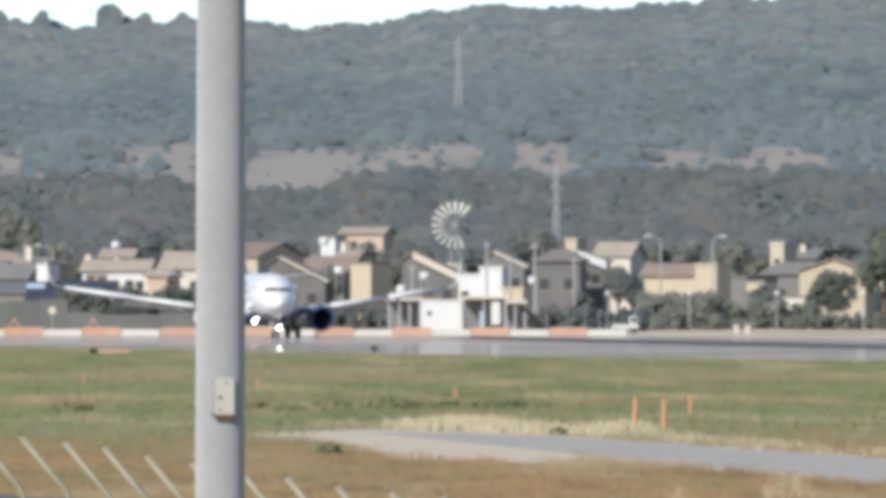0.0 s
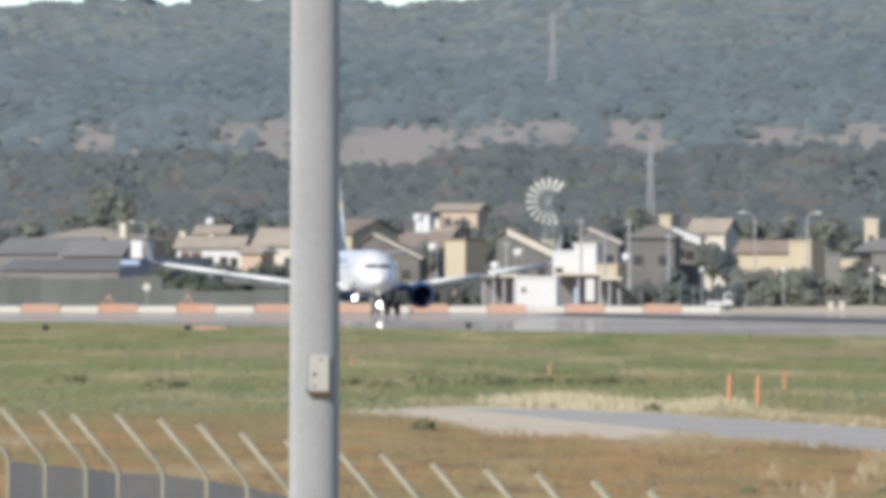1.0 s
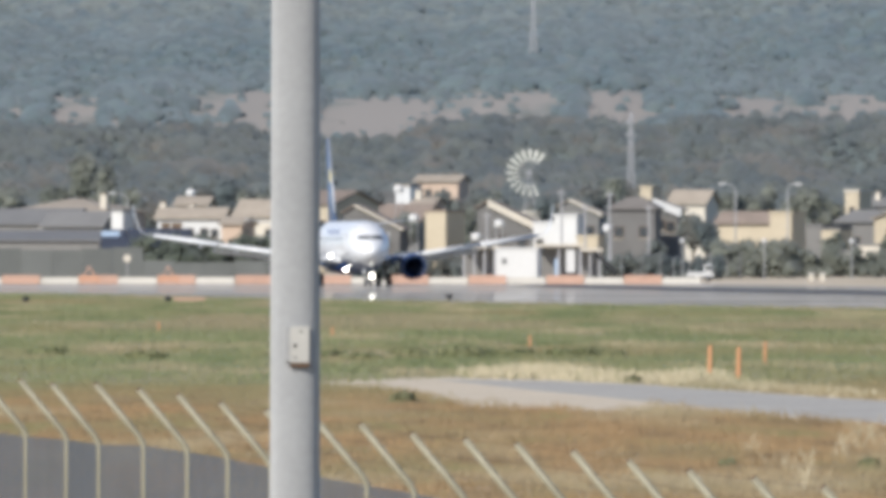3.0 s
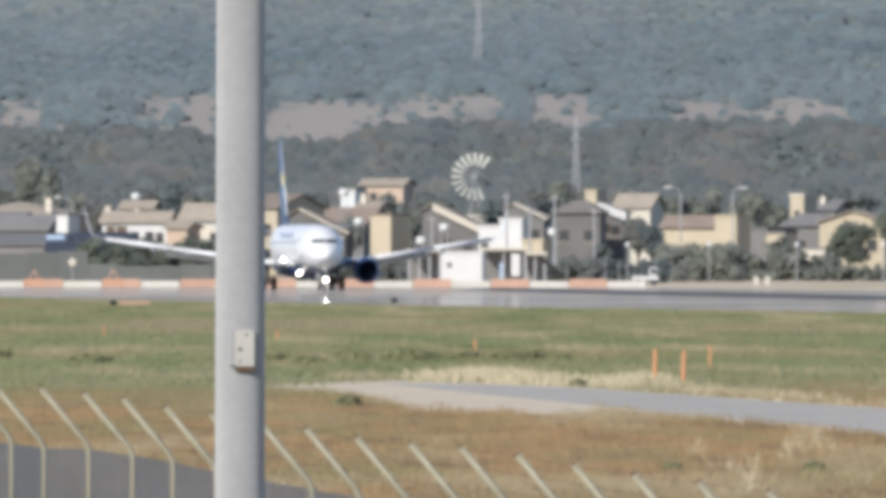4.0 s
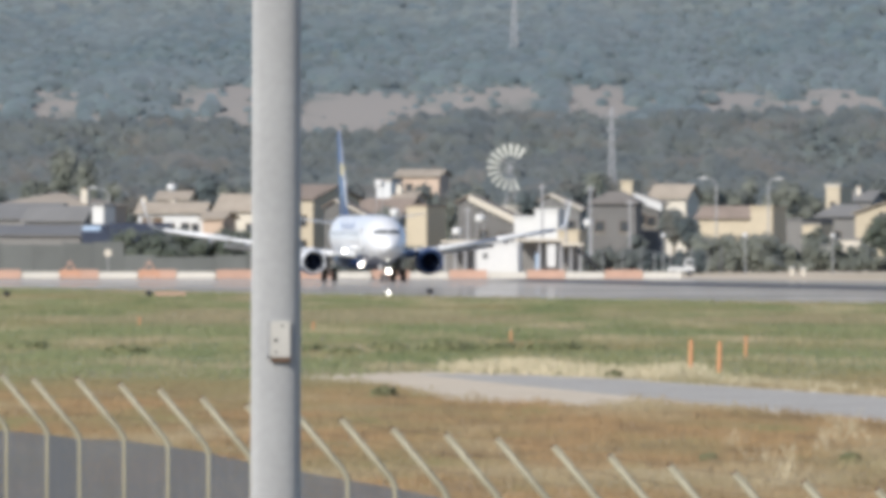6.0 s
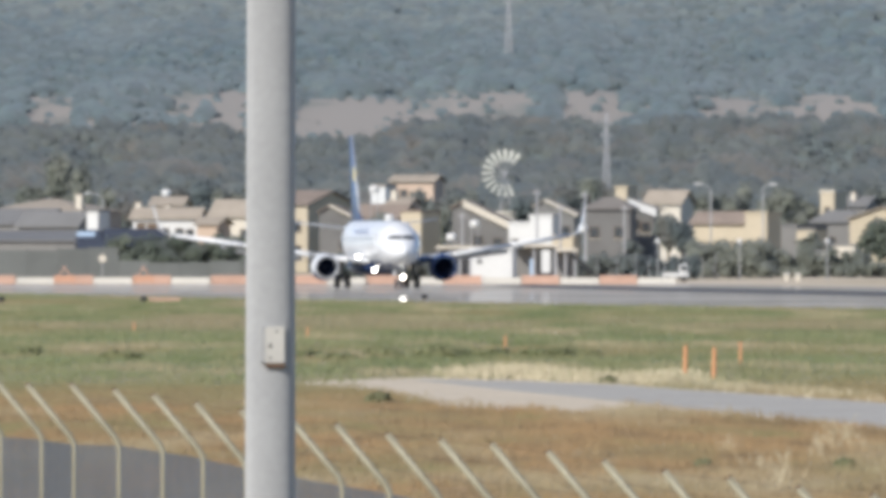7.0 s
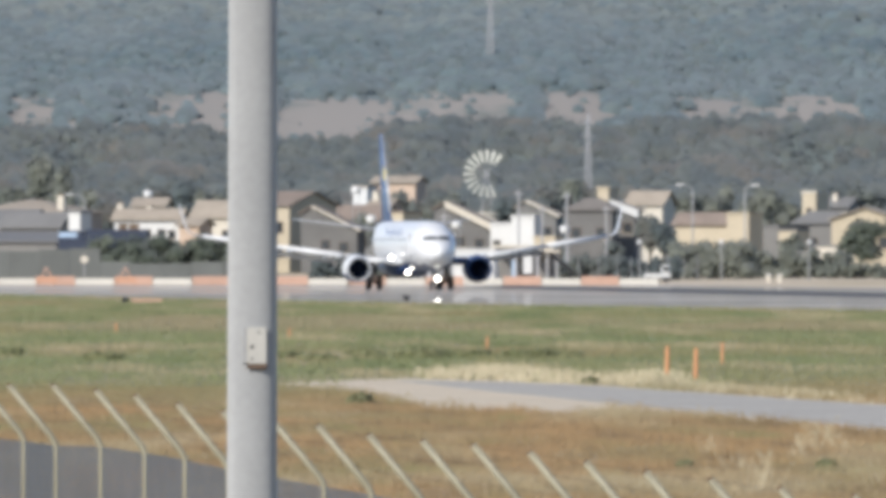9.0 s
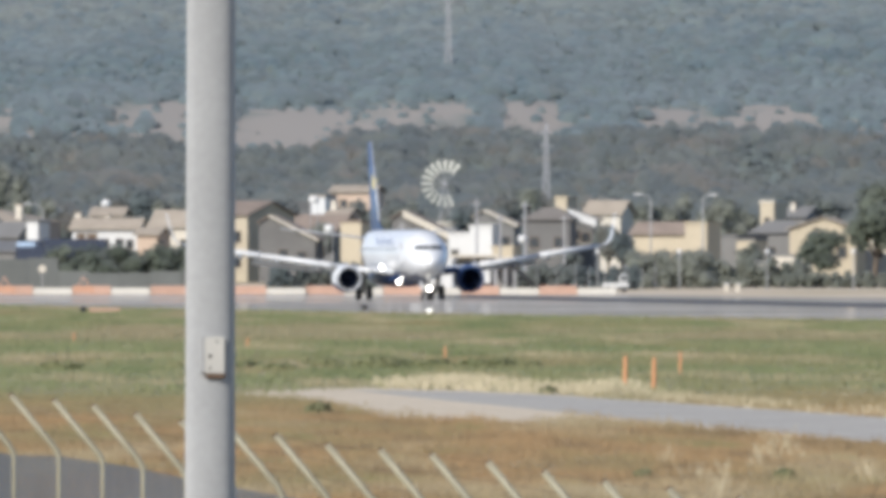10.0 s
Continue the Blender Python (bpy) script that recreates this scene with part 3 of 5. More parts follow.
        loft(bm, [[(x, ye + w, z) for w, z in ((-h, z0), (h, z0), (h, z1), (-h, z1))] for x, h, z0, z1 in ((xe - 0.9, 0.05, 2.5, 2.72), (xe - 2.2, 0.16, 2.4, 2.8), (xe - 4.8, 0.14, 2.0, 2.6))])
        # port pylon navy, again shade as colour
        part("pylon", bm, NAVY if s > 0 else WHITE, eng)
        # tailplane
        bm = bmesh.new()
        loft(bm, [[(x, s * yy, z) for x, yy, z in foil(x0, ch, y, z, 0.05)] for y, x0, ch, z in ((0.5, -14.2, 4.0, 4.78), (7.15, -18.2, 1.4, 5.62))])
        part("tailplane", bm, WINGGREY, t, "", True)
        # main wheels
        yg = s * 2.86
        gear = part("main_gear", tube(tubed((0, yg, 0.56), (0.1, yg + s * 0.12, 2.3), 0.13, 0.16, 10), (0, yg - 0.5, 0.56), (0, yg + 0.5, 0.56), 0.08), GALV, t, "", True)
        part("gear_door", boxed(-0.35, 0.45, yg + s * 0.30 - 0.02, yg + s * 0.30 + 0.02, 0.95, 2.1, 0.01), WHITE, gear)
        for off in (-0.43, 0.43):
            wheel_part(gear, 0, yg + off, 0.56, 0.56, 0.42)
    # fin with a yellow emblem
    bm = bmesh.new()
    def fin_ring(z, x0, ch):
        return [(x, zz - 0.0, z) for x, _, zz in foil(x0, ch, 0, 0, 0.032)]
    st = ((4.9, -10.2, 8.3), (5.6, -11.6, 7.2), (6.2, -13.2, 5.6), (12.5, -18.5, 1.8))
    loft(bm, [fin_ring(*q) for q in st])
    fin = part("tail_fin", bm, NAVY, t, "navy tail fin", True)
    part("leading_edge", tubed((-13.1, 0, 6.25), (-18.42, 0, 12.5), 0.09, 0.06, 8), BARE, fin, "pale metal leading edge of the fin", True)
    for s in (-1, 1):
        bm = bmesh.new()
        for i in range(3):
            box(bm, -16.9 + i * 0.5, -16.7 + i * 0.5, s * 0.07 - 0.03, s * 0.07 + 0.03, 8.9 - 0.1 * i, 9.9 - 0.2 * i)
        part("emblem", bm, YELLOW, fin, "plain yellow emblem shape")
    # nose wheel
    gear = part("nose_gear", tube(tubed((15.6, 0, 0.34), (15.75, 0, 1.7), 0.08, 0.11, 10), (15.6, -0.26, 0.34), (15.6, 0.26, 0.34), 0.06), GALV, t, "", True)
    for off in (-0.22, 0.22):
        wheel_part(gear, 15.6, off, 0.34, 0.34, 0.2)
    for s in (-1, 1):
        part("gear_door", boxed(15.0, 16.4, s * 0.36 - 0.015, s * 0.36 + 0.015, 1.0, 1.55, 0.005), WHITE, gear)
    # lit lamps: taxi lamp, wing roots and belly
    for x, y, z, r in ((15.95, 0.30, 0.88, 0.14), (6.75, -2.3, 2.55, 0.11), (6.1, -1.45, 2.78, 0.07), (7.6, -1.08, 1.40, 0.13), (7.7, -0.80, 1.68, 0.08)):
        part("landing_lamp", tubed((x - 0.12, y, z), (x + 0.06, y, z), r * 0.85, r, 16), LAMP, t, "lit white landing lamp")
    return t


def wheel_part(parent, x, y, z, r, w):
    bm = bmesh.new()
    rr = [[(x + q * math.cos(a), y + o, z + q * math.sin(a)) for a in [2 * math.pi * i / 24 for i in range(24)]]
          for o, q in ((-w / 2, r * 0.62), (-w / 2, r * 0.88), (-w * 0.36, r), (w * 0.36, r), (w / 2, r * 0.88), (w / 2, r * 0.62))]
    loft(bm, rr)
    tyre = part("tyre", bm, DARK, parent, "black rubber tyre", True)
    part("hub", tubed((x, y - w * 0.53, z), (x, y + w * 0.53, z), r * 0.5, seg=14), GALV, parent)
    return tyre


plane = airliner()


# ---- foliage builders ----
rng = np.random.default_rng(7)


def ball_shape():
    bm = bmesh.new()
    bmesh.ops.create_icosphere(bm, subdivisions=2, radius=1.0)
    v = np.array([p.co[:] for p in bm.verts])
    f = np.array([[p.index for p in q.verts] for q in bm.faces])
    bm.free()
    return v, f


BALL_V, BALL_F = ball_shape()


def clumps(name, places, material, lumpy=0.38, sky_lit=0.0):
    """One mesh of many lumpy crowns. places: rows of x, y, z, radius across, radius up."""
    places = np.asarray(places)
    n, k = len(places), len(BALL_V)
    phase = rng.uniform(0, 6.3, (n, 1, 3))
    freq = rng.uniform(2.2, 4.6, (n, 1, 3))
    bump = np.sin(BALL_V[None] * freq + phase).sum(2) / 3 + 0.8 * rng.uniform(-0.5, 0.5, (n, k))
    v = BALL_V[None] * (1 + lumpy * bump)[..., None]
    v[..., 2] = np.maximum(v[..., 2], -0.35)
    v = v * np.stack([places[:, 3], places[:, 3], places[:, 4]], 1)[:, None] + places[:, None, :3]
    f = (BALL_F[None] + (np.arange(n) * k)[:, None, None]).reshape(-1, 3)
    me = bpy.data.meshes.new(name)
    me.from_pydata(v.reshape(-1, 3).tolist(), [], f.tolist())
    me.materials.append(material)
    me.shade_smooth()
    if sky_lit:                                # broad canopy: shade by its upper side
        nv = BALL_V[None] * 0.42 + 0.10 * rng.normal(size=(n, k, 3)) 
        nv[..., 2] += sky_lit * np.clip(0.55 + 0.6 * BALL_V[None, :, 2], 0.1, 1.0)
        nv /= np.linalg.norm(nv, axis=2)[..., None]
        me.normals_split_custom_set_from_vertices(nv.reshape(-1, 3).tolist())
    return me


def leaves(name, blobs, count, size, material):
    """Loose leaf sprays spread over the shells of blobs (x, y, z, r, rz)."""
    blobs = np.asarray(blobs, float)
    pick = rng.choice(len(blobs), count, p=(blobs[:, 3] ** 2) / (blobs[:, 3] ** 2).sum())
    d = rng.normal(size=(count, 3))
    d /= np.linalg.norm(d, axis=1)[:, None]
    r = rng.uniform(0.55, 1.08, count)[:, None]
    c = blobs[pick, :3] + d * r * np.stack([blobs[pick, 3], blobs[pick, 3], blobs[pick, 4]], 1)
    soft = 0.6 * d + 0.2 * rng.normal(size=(count, 3)) + np.array((0, -0.2, 0.7))
    return sprays_mesh(name, c, soft, size, 0.55, material)


def sprays_mesh(name, c, soft, size, narrow, material):
    """Small leaf sprays at c, each roughly facing the way its part of the crown faces."""
    m = len(c)
    soft = soft / np.linalg.norm(soft, axis=1)[:, None]
    nrm = soft + 0.38 * rng.normal(size=(m, 3))
    nrm /= np.linalg.norm(nrm, axis=1)[:, None]
    a = np.cross(nrm, rng.normal(size=(m, 3)))
    a /= np.linalg.norm(a, axis=1)[:, None]
    b = np.cross(nrm, a)
    s = size * rng.uniform(0.6, 1.4, (m, 1))
    v = np.stack([c - a * s, c - b * s * narrow, c + a * s, c + b * s * narrow], 1)
    ng = np.cross(v[:, 1] - v[:, 0], v[:, 2] - v[:, 0])
    wrong = (ng * soft).sum(1) < 0
    v[wrong] = v[wrong][:, [0, 3, 2, 1]]
    me = bpy.data.meshes.new(name)
    me.from_pydata(v.reshape(-1, 3).tolist(), [], np.arange(m * 4).reshape(-1, 4).tolist())
    me.materials.append(material)
    me.shade_smooth()
    me.normals_split_custom_set_from_vertices(np.repeat(soft, 4, 0).tolist())
    return me


def canopy(name, rows, per, size, material):
    """Wood of many crowns, each a ragged shell of leaf sprays on its upper and outer side."""
    rows = np.asarray(rows)
    n = len(rows)
    lobes = rng.normal(0, 0.42, (n, 4, 3)) * rows[:, None, [3, 3, 4]]
    which = rng.integers(0, 4, (n, per))
    c0 = rows[:, None, :3] + np.take_along_axis(lobes, which[..., None], 1)
    d = rng.normal(size=(n, per, 3))
    d /= np.linalg.norm(d, axis=2)[..., None]
    d[..., 2] = np.abs(d[..., 2]) * np.where(rng.random((n, per)) < 0.75, 1, -1)
    c = c0 + d * (rows[:, None, [3, 3, 4]] * rng.uniform(0.35, 0.85, (n, per, 1)))
    c, d = c.reshape(-1, 3), d.reshape(-1, 3)
    soft = 0.6 * d + 0.12 * rng.normal(size=d.shape) + np.array((0, -0.2, 0.9))
    return sprays_mesh(name, c, soft, size, 0.7, material)


def tree(x, y, h, r, label, trunk_h=None, material=None, base=None, category="tree", stretch=1.0):
    material = material or LEAF
    z0 = height(x, y) if base is None else base
    t = thing("tree", pose(x, y, z0), label, category)
    th = trunk_h if trunk_h is not None else 0.35 * h
    bm = bmesh.new()
    tube(bm, (0, 0, -0.1), (0.1, 0, th), 0.05 * h * 0.6, 0.03 * h * 0.6, 8)
    for i in range(5):
        an = i * 1.3
        tube(bm, (0.1, 0, th * 0.9), (0.55 * r * math.cos(an), 0.55 * r * math.sin(an), th + 0.35 * (h - th)), 0.02 * h * 0.6, 0.008 * h, 6)
    part("trunk", bm, BARK, t)
    blobs = []
    ch = (h - th) / 2
    for i in range(15):
        an, rad = rng.uniform(0, 6.28), rng.uniform(0.15, 0.62) * r
        zz = th + ch + rng.uniform(-0.62, 0.62) * ch
        blobs.append((rad * math.cos(an), rad * math.sin(an), zz, r * rng.uniform(0.36, 0.55), ch * rng.uniform(0.3, 0.48) * stretch))
    part("crown", leaves("crown", blobs, int(800 + 90 * r * r), 0.26 + 0.02 * r, material), material, t)
    inner = [(b[0], b[1], b[2], b[3] * 0.72, b[4] * 0.72) for b in blobs]
    part("crown_heart", clumps("crown_heart", inner, material, 0.38, 0.8), material, t)
    return t


# ---- wooded ridge ----
def woods():
    rows = []
    for _ in range(15000):                                    # ridge
        y = 3420 + 1500 * rng.random() ** 0.9
        x = rng.uniform(-1, 1) * (0.034 * y + 10)
        r = rng.uniform(1.0, 2.4) * (0.95 + 0.6 * noise.noise((x * 0.03, y * 0.004, 1.0)))
        rows.append((x, y, height(x, y) + r * 0.14, r, r * rng.uniform(0.6, 0.9)))
    for x, r in ((-108, 3.6), (-97, 3.2), (-79, 4.2), (-70, 2.8), (-60, 2.2)):   # taller crowns on the skyline
        rows.append((x, 4890, height(x, 4890) + r * 0.45, r * 0.9, r * 1.35))
        rows.append((x + r, 4895, height(x, 4890) + r * 0.25, r * 0.7, r * 0.8))
    gaps = ((-29.4, 12.4), (16.6, 28.1), (42.6, 54.5), (56.8, 68.7), (-43.6, -37.0), (-75.4, -67.3), (-49.4, -45.0), (69.8, 73.6))     # stretches of bare bank along x
    for _ in range(2600):                                    # pines that close over the bare banks
        y = rng.uniform(3080, 3420)
        x = rng.uniform(-1, 1) * (0.034 * y + 10)
        bare = any(a < x * 3230 / y < b for a, b in gaps)
        if bare and rng.random() > 0.26:
            continue
        r = rng.uniform(1.1, 2.2) * (0.5 if bare else 1.0)
        rows.append((x, y, height(x, y) + r * 0.2, r, r * rng.uniform(0.7, 1.0)))
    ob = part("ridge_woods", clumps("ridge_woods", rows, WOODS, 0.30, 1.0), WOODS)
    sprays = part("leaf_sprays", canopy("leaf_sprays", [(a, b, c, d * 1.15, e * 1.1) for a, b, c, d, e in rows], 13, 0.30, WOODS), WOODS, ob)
    sprays["kind"] = "stuff"
    tagged(ob, "dense pine wood covering the ridge, tinted blue-green as by haze", "woods", kind="stuff")
    rows = []
    for _ in range(7800):                                    # lower slope in front of the bare banks
        y = rng.uniform(2560, 3110)
        x = rng.uniform(-1, 1) * (0.034 * y + 10)
        bare = any(a < x * 3230 / y < b for a, b in gaps)
        if y < 2640 and -14.6 < x < -2.7:
            continue
        r = rng.uniform(0.8, 1.9) * (1.0 + 0.8 * noise.noise((x * 0.06, y * 0.012, 5.0)))
        rows.append((x, y, height(x, y) + r * 0.3, r, r * rng.uniform(0.9, 1.4)))
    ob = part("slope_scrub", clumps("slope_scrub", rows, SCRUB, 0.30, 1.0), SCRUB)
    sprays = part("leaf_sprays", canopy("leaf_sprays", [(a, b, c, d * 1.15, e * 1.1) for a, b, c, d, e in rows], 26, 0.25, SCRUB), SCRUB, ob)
    sprays["kind"] = "stuff"
    tagged(ob, "grey-green olive and almond scrub on the lower slope", "scrub", kind="stuff")


woods()


def hedge(name, x0, x1, y, top, n, label, material=None, bottom=0.0):
    rows = []
    for i in range(n):
        x = x0 + (x1 - x0) * (i + rng.uniform(0, 1)) / n
        h = top * rng.uniform(0.65, 1.05)
        r = rng.uniform(0.5, 0.9) * max(0.7, top * 0.4)
        z = 0.0
        while z < h - r * 0.5:
            rows.append((x + rng.uniform(-0.4, 0.4), y + rng.uniform(-1, 1), z + r * 0.7 + bottom, r, r * 0.95))
            z += r * 0.9
    ob = part(name, leaves(name, rows, len(rows) * 70, 0.22, material or LEAF), material or LEAF)
    tagged(ob, label, "hedge", kind="stuff")
    heart = part("hedge_heart", clumps("hedge_heart", [(a, b, c, d * 0.7, e * 0.7) for a, b, c, d, e in rows], material or LEAF, 0.38, 0.8), material or LEAF)
    heart["kind"] = "stuff"
    heart.parent = ob


# ---- village ----
def roof_mesh(kind, w, d, h, rise, over=0.45, thick=0.16):
    """Roof over a block whose front runs from x = -w to 0 and whose depth is d."""
    bm = bmesh.new()
    x0, x1, y0, y1 = -w - over, over, -over, d + over
    if kind == "flat":
        box(bm, x0 + over * 0.7, x1 - over * 0.7, y0 + over * 0.7, y1 - over * 0.7, h + 0.004, h + 0.3, 0.03)
    elif kind in ("gable_x", "gable_y", "shed"):
        if kind == "gable_x":
            sec = [(y0, 0), ((y0 + y1) / 2, rise), (y1, 0)]
            ring = lambda x: [(x, y, h + z) for y, z in sec] + [(x, y, h + z + thick) for y, z in sec[::-1]]
            loft(bm, [ring(x0), ring(x1)])
        elif kind == "gable_y":
            sec = [(x0, 0), ((x0 + x1) / 2, rise), (x1, 0)]
            ring = lambda y: [(x, y, h + z) for x, z in sec] + [(x, y, h + z + thick) for x, z in sec[::-1]]
            loft(bm, [ring(y0), ring(y1)])
        else:
            ring = lambda x: [(x, y0, h), (x, y1, h + rise), (x, y1, h + rise + thick), (x, y0, h + thick)]
            loft(bm, [ring(x0), ring(x1)])
    else:                                                    # hipped
        k = min((x1 - x0), (y1 - y0)) * 0.45
        b = [(x0, y0), (x1, y0), (x1, y1), (x0, y1)]
        top = [(x0 + k, (y0 + y1) / 2 - 0.05), (x1 - k, (y0 + y1) / 2 - 0.05), (x1 - k, (y0 + y1) / 2 + 0.05), (x0 + k, (y0 + y1) / 2 + 0.05)]
        loft(bm, [[(x, y, h + 0.004) for x, y in b], [(x, y, h + thick) for x, y in b], [(x, y, h + thick + rise) for x, y in top]])
    return bm


def wall_mesh(kind, w, d, h, rise):
    bm = bmesh.new()
    if kind == "gable_y":
        ring = lambda y: [(-w, y, -0.1), (0, y, -0.1), (0, y, h), (-w / 2, y, h + rise * 0.96), (-w, y, h)]
        loft(bm, [ring(0), ring(d)])
    elif kind == "gable_x":
        ring = lambda x: [(x, 0, -0.1), (x, 0, h), (x, d / 2, h + rise * 0.96), (x, d, h), (x, d, -0.1)]
        loft(bm, [ring(-w), ring(0)])
    else:
        box(bm, -w, 0, 0, d, -0.1, h)
    return bm


def opening(parent, x, z, w, h, material=None, frame_mat=None, door=False):
    """A window or door on the front wall: frame, pane and sill; set in the wall's face."""
    win = part("door" if door else "window", boxed(x - w / 2 - 0.09, x + w / 2 + 0.09, -0.06, 0.05, z - 0.09 * (not door), z + h + 0.09), frame_mat or SHUTTER, parent)
    part("pane", boxed(x - w / 2, x + w / 2, -0.075, -0.02, z, z + h), material or OPENING, win)
    if not door:
        part("sill", boxed(x - w / 2 - 0.18, x + w / 2 + 0.18, -0.16, 0.03, z - 0.18, z - 0.1), PALE, win)


def house(xl, xr, y, top, side, wall, roof, kind="gable_x", rise=1.6, yaw=28, label="", wins=(), doors=(), chimneys=(), name="house", category="house"):
    """A house whose lit front runs from xl to xr across the view, with side metres of its shaded flank showing."""
    a = radians(yaw)
    w = (xr - xl) / math.cos(a)
    d = max(4.0, side / math.sin(a))
    t = thing(name, pose(xr, y, 0, 0, 0, -yaw), label, category)
    wl = part("wall", wall_mesh(kind, w, d, top, rise), wall, t)
    rf = part("roof", roof_mesh(kind, w, d, top, rise), roof, t)
    for fx, z, ww, hh in wins:
        opening(wl, -w * (1 - fx), z, ww, hh)
    for fx, ww, hh in doors:
        opening(wl, -w * (1 - fx), 0, ww, hh, SHUTTER, None, True)
    for fx, dy, hh, cw in chimneys:
        cx = -w * (1 - fx)
        ch = part("chimney", boxed(cx - cw / 2, cx + cw / 2, dy, dy + cw, top, top + hh, 0.03), PALE, rf, "pale rendered chimney")
        part("chimney_cap", boxed(cx - cw / 2 - 0.1, cx + cw / 2 + 0.1, dy - 0.1, dy + cw + 0.1, top + hh + 0.003, top + hh + 0.13), TILE, ch)
    return t


def verge_house(xl, xr, y, zl, zr, label, wall, roof, depth=7.0, yaw=8, board=0.32, verge=None):
    """A house seen on its gable, with one long roof slope falling to the east behind a sunlit pale verge board."""
    t = thing("house", pose(xl, y, 0, 0, 0, -yaw), label, "house")
    w = (xr - xl) / math.cos(radians(yaw))
    k = (zl - zr) / w
    bm = bmesh.new()
    xs = ((-1.4, zl - 1.4 * abs(k) - 0.2), (0.0, zl), (w, zr))
    loft(bm, [[(-1.4, q, -0.1), (w, q, -0.1), (w, q, zr), (0, q, zl), (-1.4, q, xs[0][1])] for q in (0, depth)])
    wl = part("wall", bm, wall, t)
    bm = bmesh.new()
    top = [(-1.8, xs[0][1] - 0.1), (0, zl + 0.01), (w + 0.5, zr - 0.5 * k)]
    loft(bm, [[(x, q, z) for x, z in top] + [(x, q, z + 0.18) for x, z in top[::-1]] for q in (-0.4, depth + 0.4)])
    rf = part("roof", bm, roof, t)
    for (xa, za), (xb, zb) in (top[1:],):
        bm = bmesh.new()
        loft(bm, [[(x, q, z + dz) for q, dz in ((-0.62, 0.22), (-0.41, 0.22), (-0.41, 0.22 - board), (-0.62, 0.22 - board))] for x, z in ((xa, za), (xb, zb))])
        # lit roof edge put into a thick pale board
        part("verge_board", bm, verge or PALE, rf, "sunlit pale verge board")
    opening(wl, w * 0.3, max(1.0, zr - 2.6), 1.0, 1.2)
    opening(wl, w * 0.7, max(1.0, zr - 2.9), 1.0, 1.2)
    return t


def village():
    Y = 2400
    # west end: broad tan roof, grey sheds
    house(-61.89, -49.43, 2420, 7.71, 5, PEACH, TILE_PALE, "hip", 1.6, 22, "tan hipped-roof farmhouse behind grey sheds", chimneys=((0.95, 1, 2.3, 0.9),))
    house(-65.20, -53.66, 2380, 5.98, 4, GREYWALL, SLATE, "gable_x", 2.0, 24, "long grey shed with a pale sheet roof", name="shed", category="shed")
    house(-56.07, -48.56, 2360, 5.67, 2.0, GREYWALL, SLATE, "gable_x", 1.9, 26, "grey shed with a sheet roof", name="shed", category="shed")
    house(-47.2, -45.75, 2350, 7.66, 1.2, LIMEWASH, SLATE, "flat", 0, 20, "narrow white-washed block beside grey sheds", wins=((0.5, 3.2, 0.6, 0.9),))
    house(-62.31, -47.67, 2300, 3.88, 2, GREYWALL, SLATE, "shed", 1.2, 14, "low blue-grey lean-to shed", name="shed", category="shed")
    # white bungalow
    house(-42.15, -33.75, 2390, 6.71, 1.0, LIMEWASH, TILE_PALE, "gable_x", 1.4, 14, "long white bungalow with a tan tiled roof",
          wins=((0.5, 4.4, 0.9, 1.1), (0.72, 4.4, 0.9, 1.1), (0.88, 4.4, 0.8, 1.0)), doors=((0.13, 1.0, 6.2), (0.30, 1.2, 6.2)), chimneys=((0.02, 2, 2.2, 0.8), (0.45, 2.5, 1.9, 0.7)))
    house(-40.52, -36.53, 2440, 8.55, 1.0, CREAM, TILE_PALE, "gable_x", 1.1, 14, "cream upper storey with a tiled roof", wins=((0.4, 5.8, 0.9, 1.0),))
    house(-33.33, -30.76, 2350, 5.95, 1.6, PEACH, TILE_PALE, "gable_x", 0.9, 24, "small peach-coloured house with a tiled roof", wins=((0.5, 3.0, 0.9, 1.1),))
    house(-32.02, -24.81, 2380, 6.92, 2.0, PALE, TILE_PALE, "gable_x", 2.2, 20, "pale two-storey house with a tan roof", wins=((0.25, 4.2, 0.9, 1.2), (0.6, 4.2, 0.9, 1.2)), chimneys=((0.7, 2, 2.4, 0.8),))
    # houses behind the runway threshold
    house(-25.02, -19.78, 2400, 8.55, 6.0, CREAM, TILE, "gable_x", 1.8, 32, "cream villa with a brown tiled roof", wins=((0.3, 5.2, 1.0, 1.3), (0.75, 5.2, 1.0, 1.3), (0.75, 2.0, 1.0, 1.3)))
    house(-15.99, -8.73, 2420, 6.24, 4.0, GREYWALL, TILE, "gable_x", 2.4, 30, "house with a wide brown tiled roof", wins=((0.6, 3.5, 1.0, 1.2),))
    house(-9.54, -6.95, 2440, 8.70, 1.2, PEACH, TILE_PALE, "gable_x", 0.9, 24, "peach house with a pale upper wall", wins=((0.4, 6.3, 0.9, 1.0),), chimneys=((0.1, 1, 1.9, 0.8),))
    house(-7.59, -5.03, 2340, 7.57, 2.4, CREAM, TILE, "flat", 0, 33, "tall cream tower block of a house")
    house(-9.84, -3.89, 2620, 12.25, 1.0, PEACH, TILE_PALE, "gable_x", 0.9, 22, "far pale house among trees up the slope", wins=((0.3, 10.2, 0.9, 1.0),))
    house(-12.53, -10.56, 2600, 11.56, 0.8, LIMEWASH, TILE_PALE, "flat", 0, 22, "small far white house among trees")
    # gable with a long sunlit verge
    house(5.93, 8.61, 2330, 6.07, 1.0, LIMEWASH, LIMEWASH, "flat", 0, 14, "white flat-roofed block of a house", wins=((0.3, 3.2, 0.8, 0.9),))
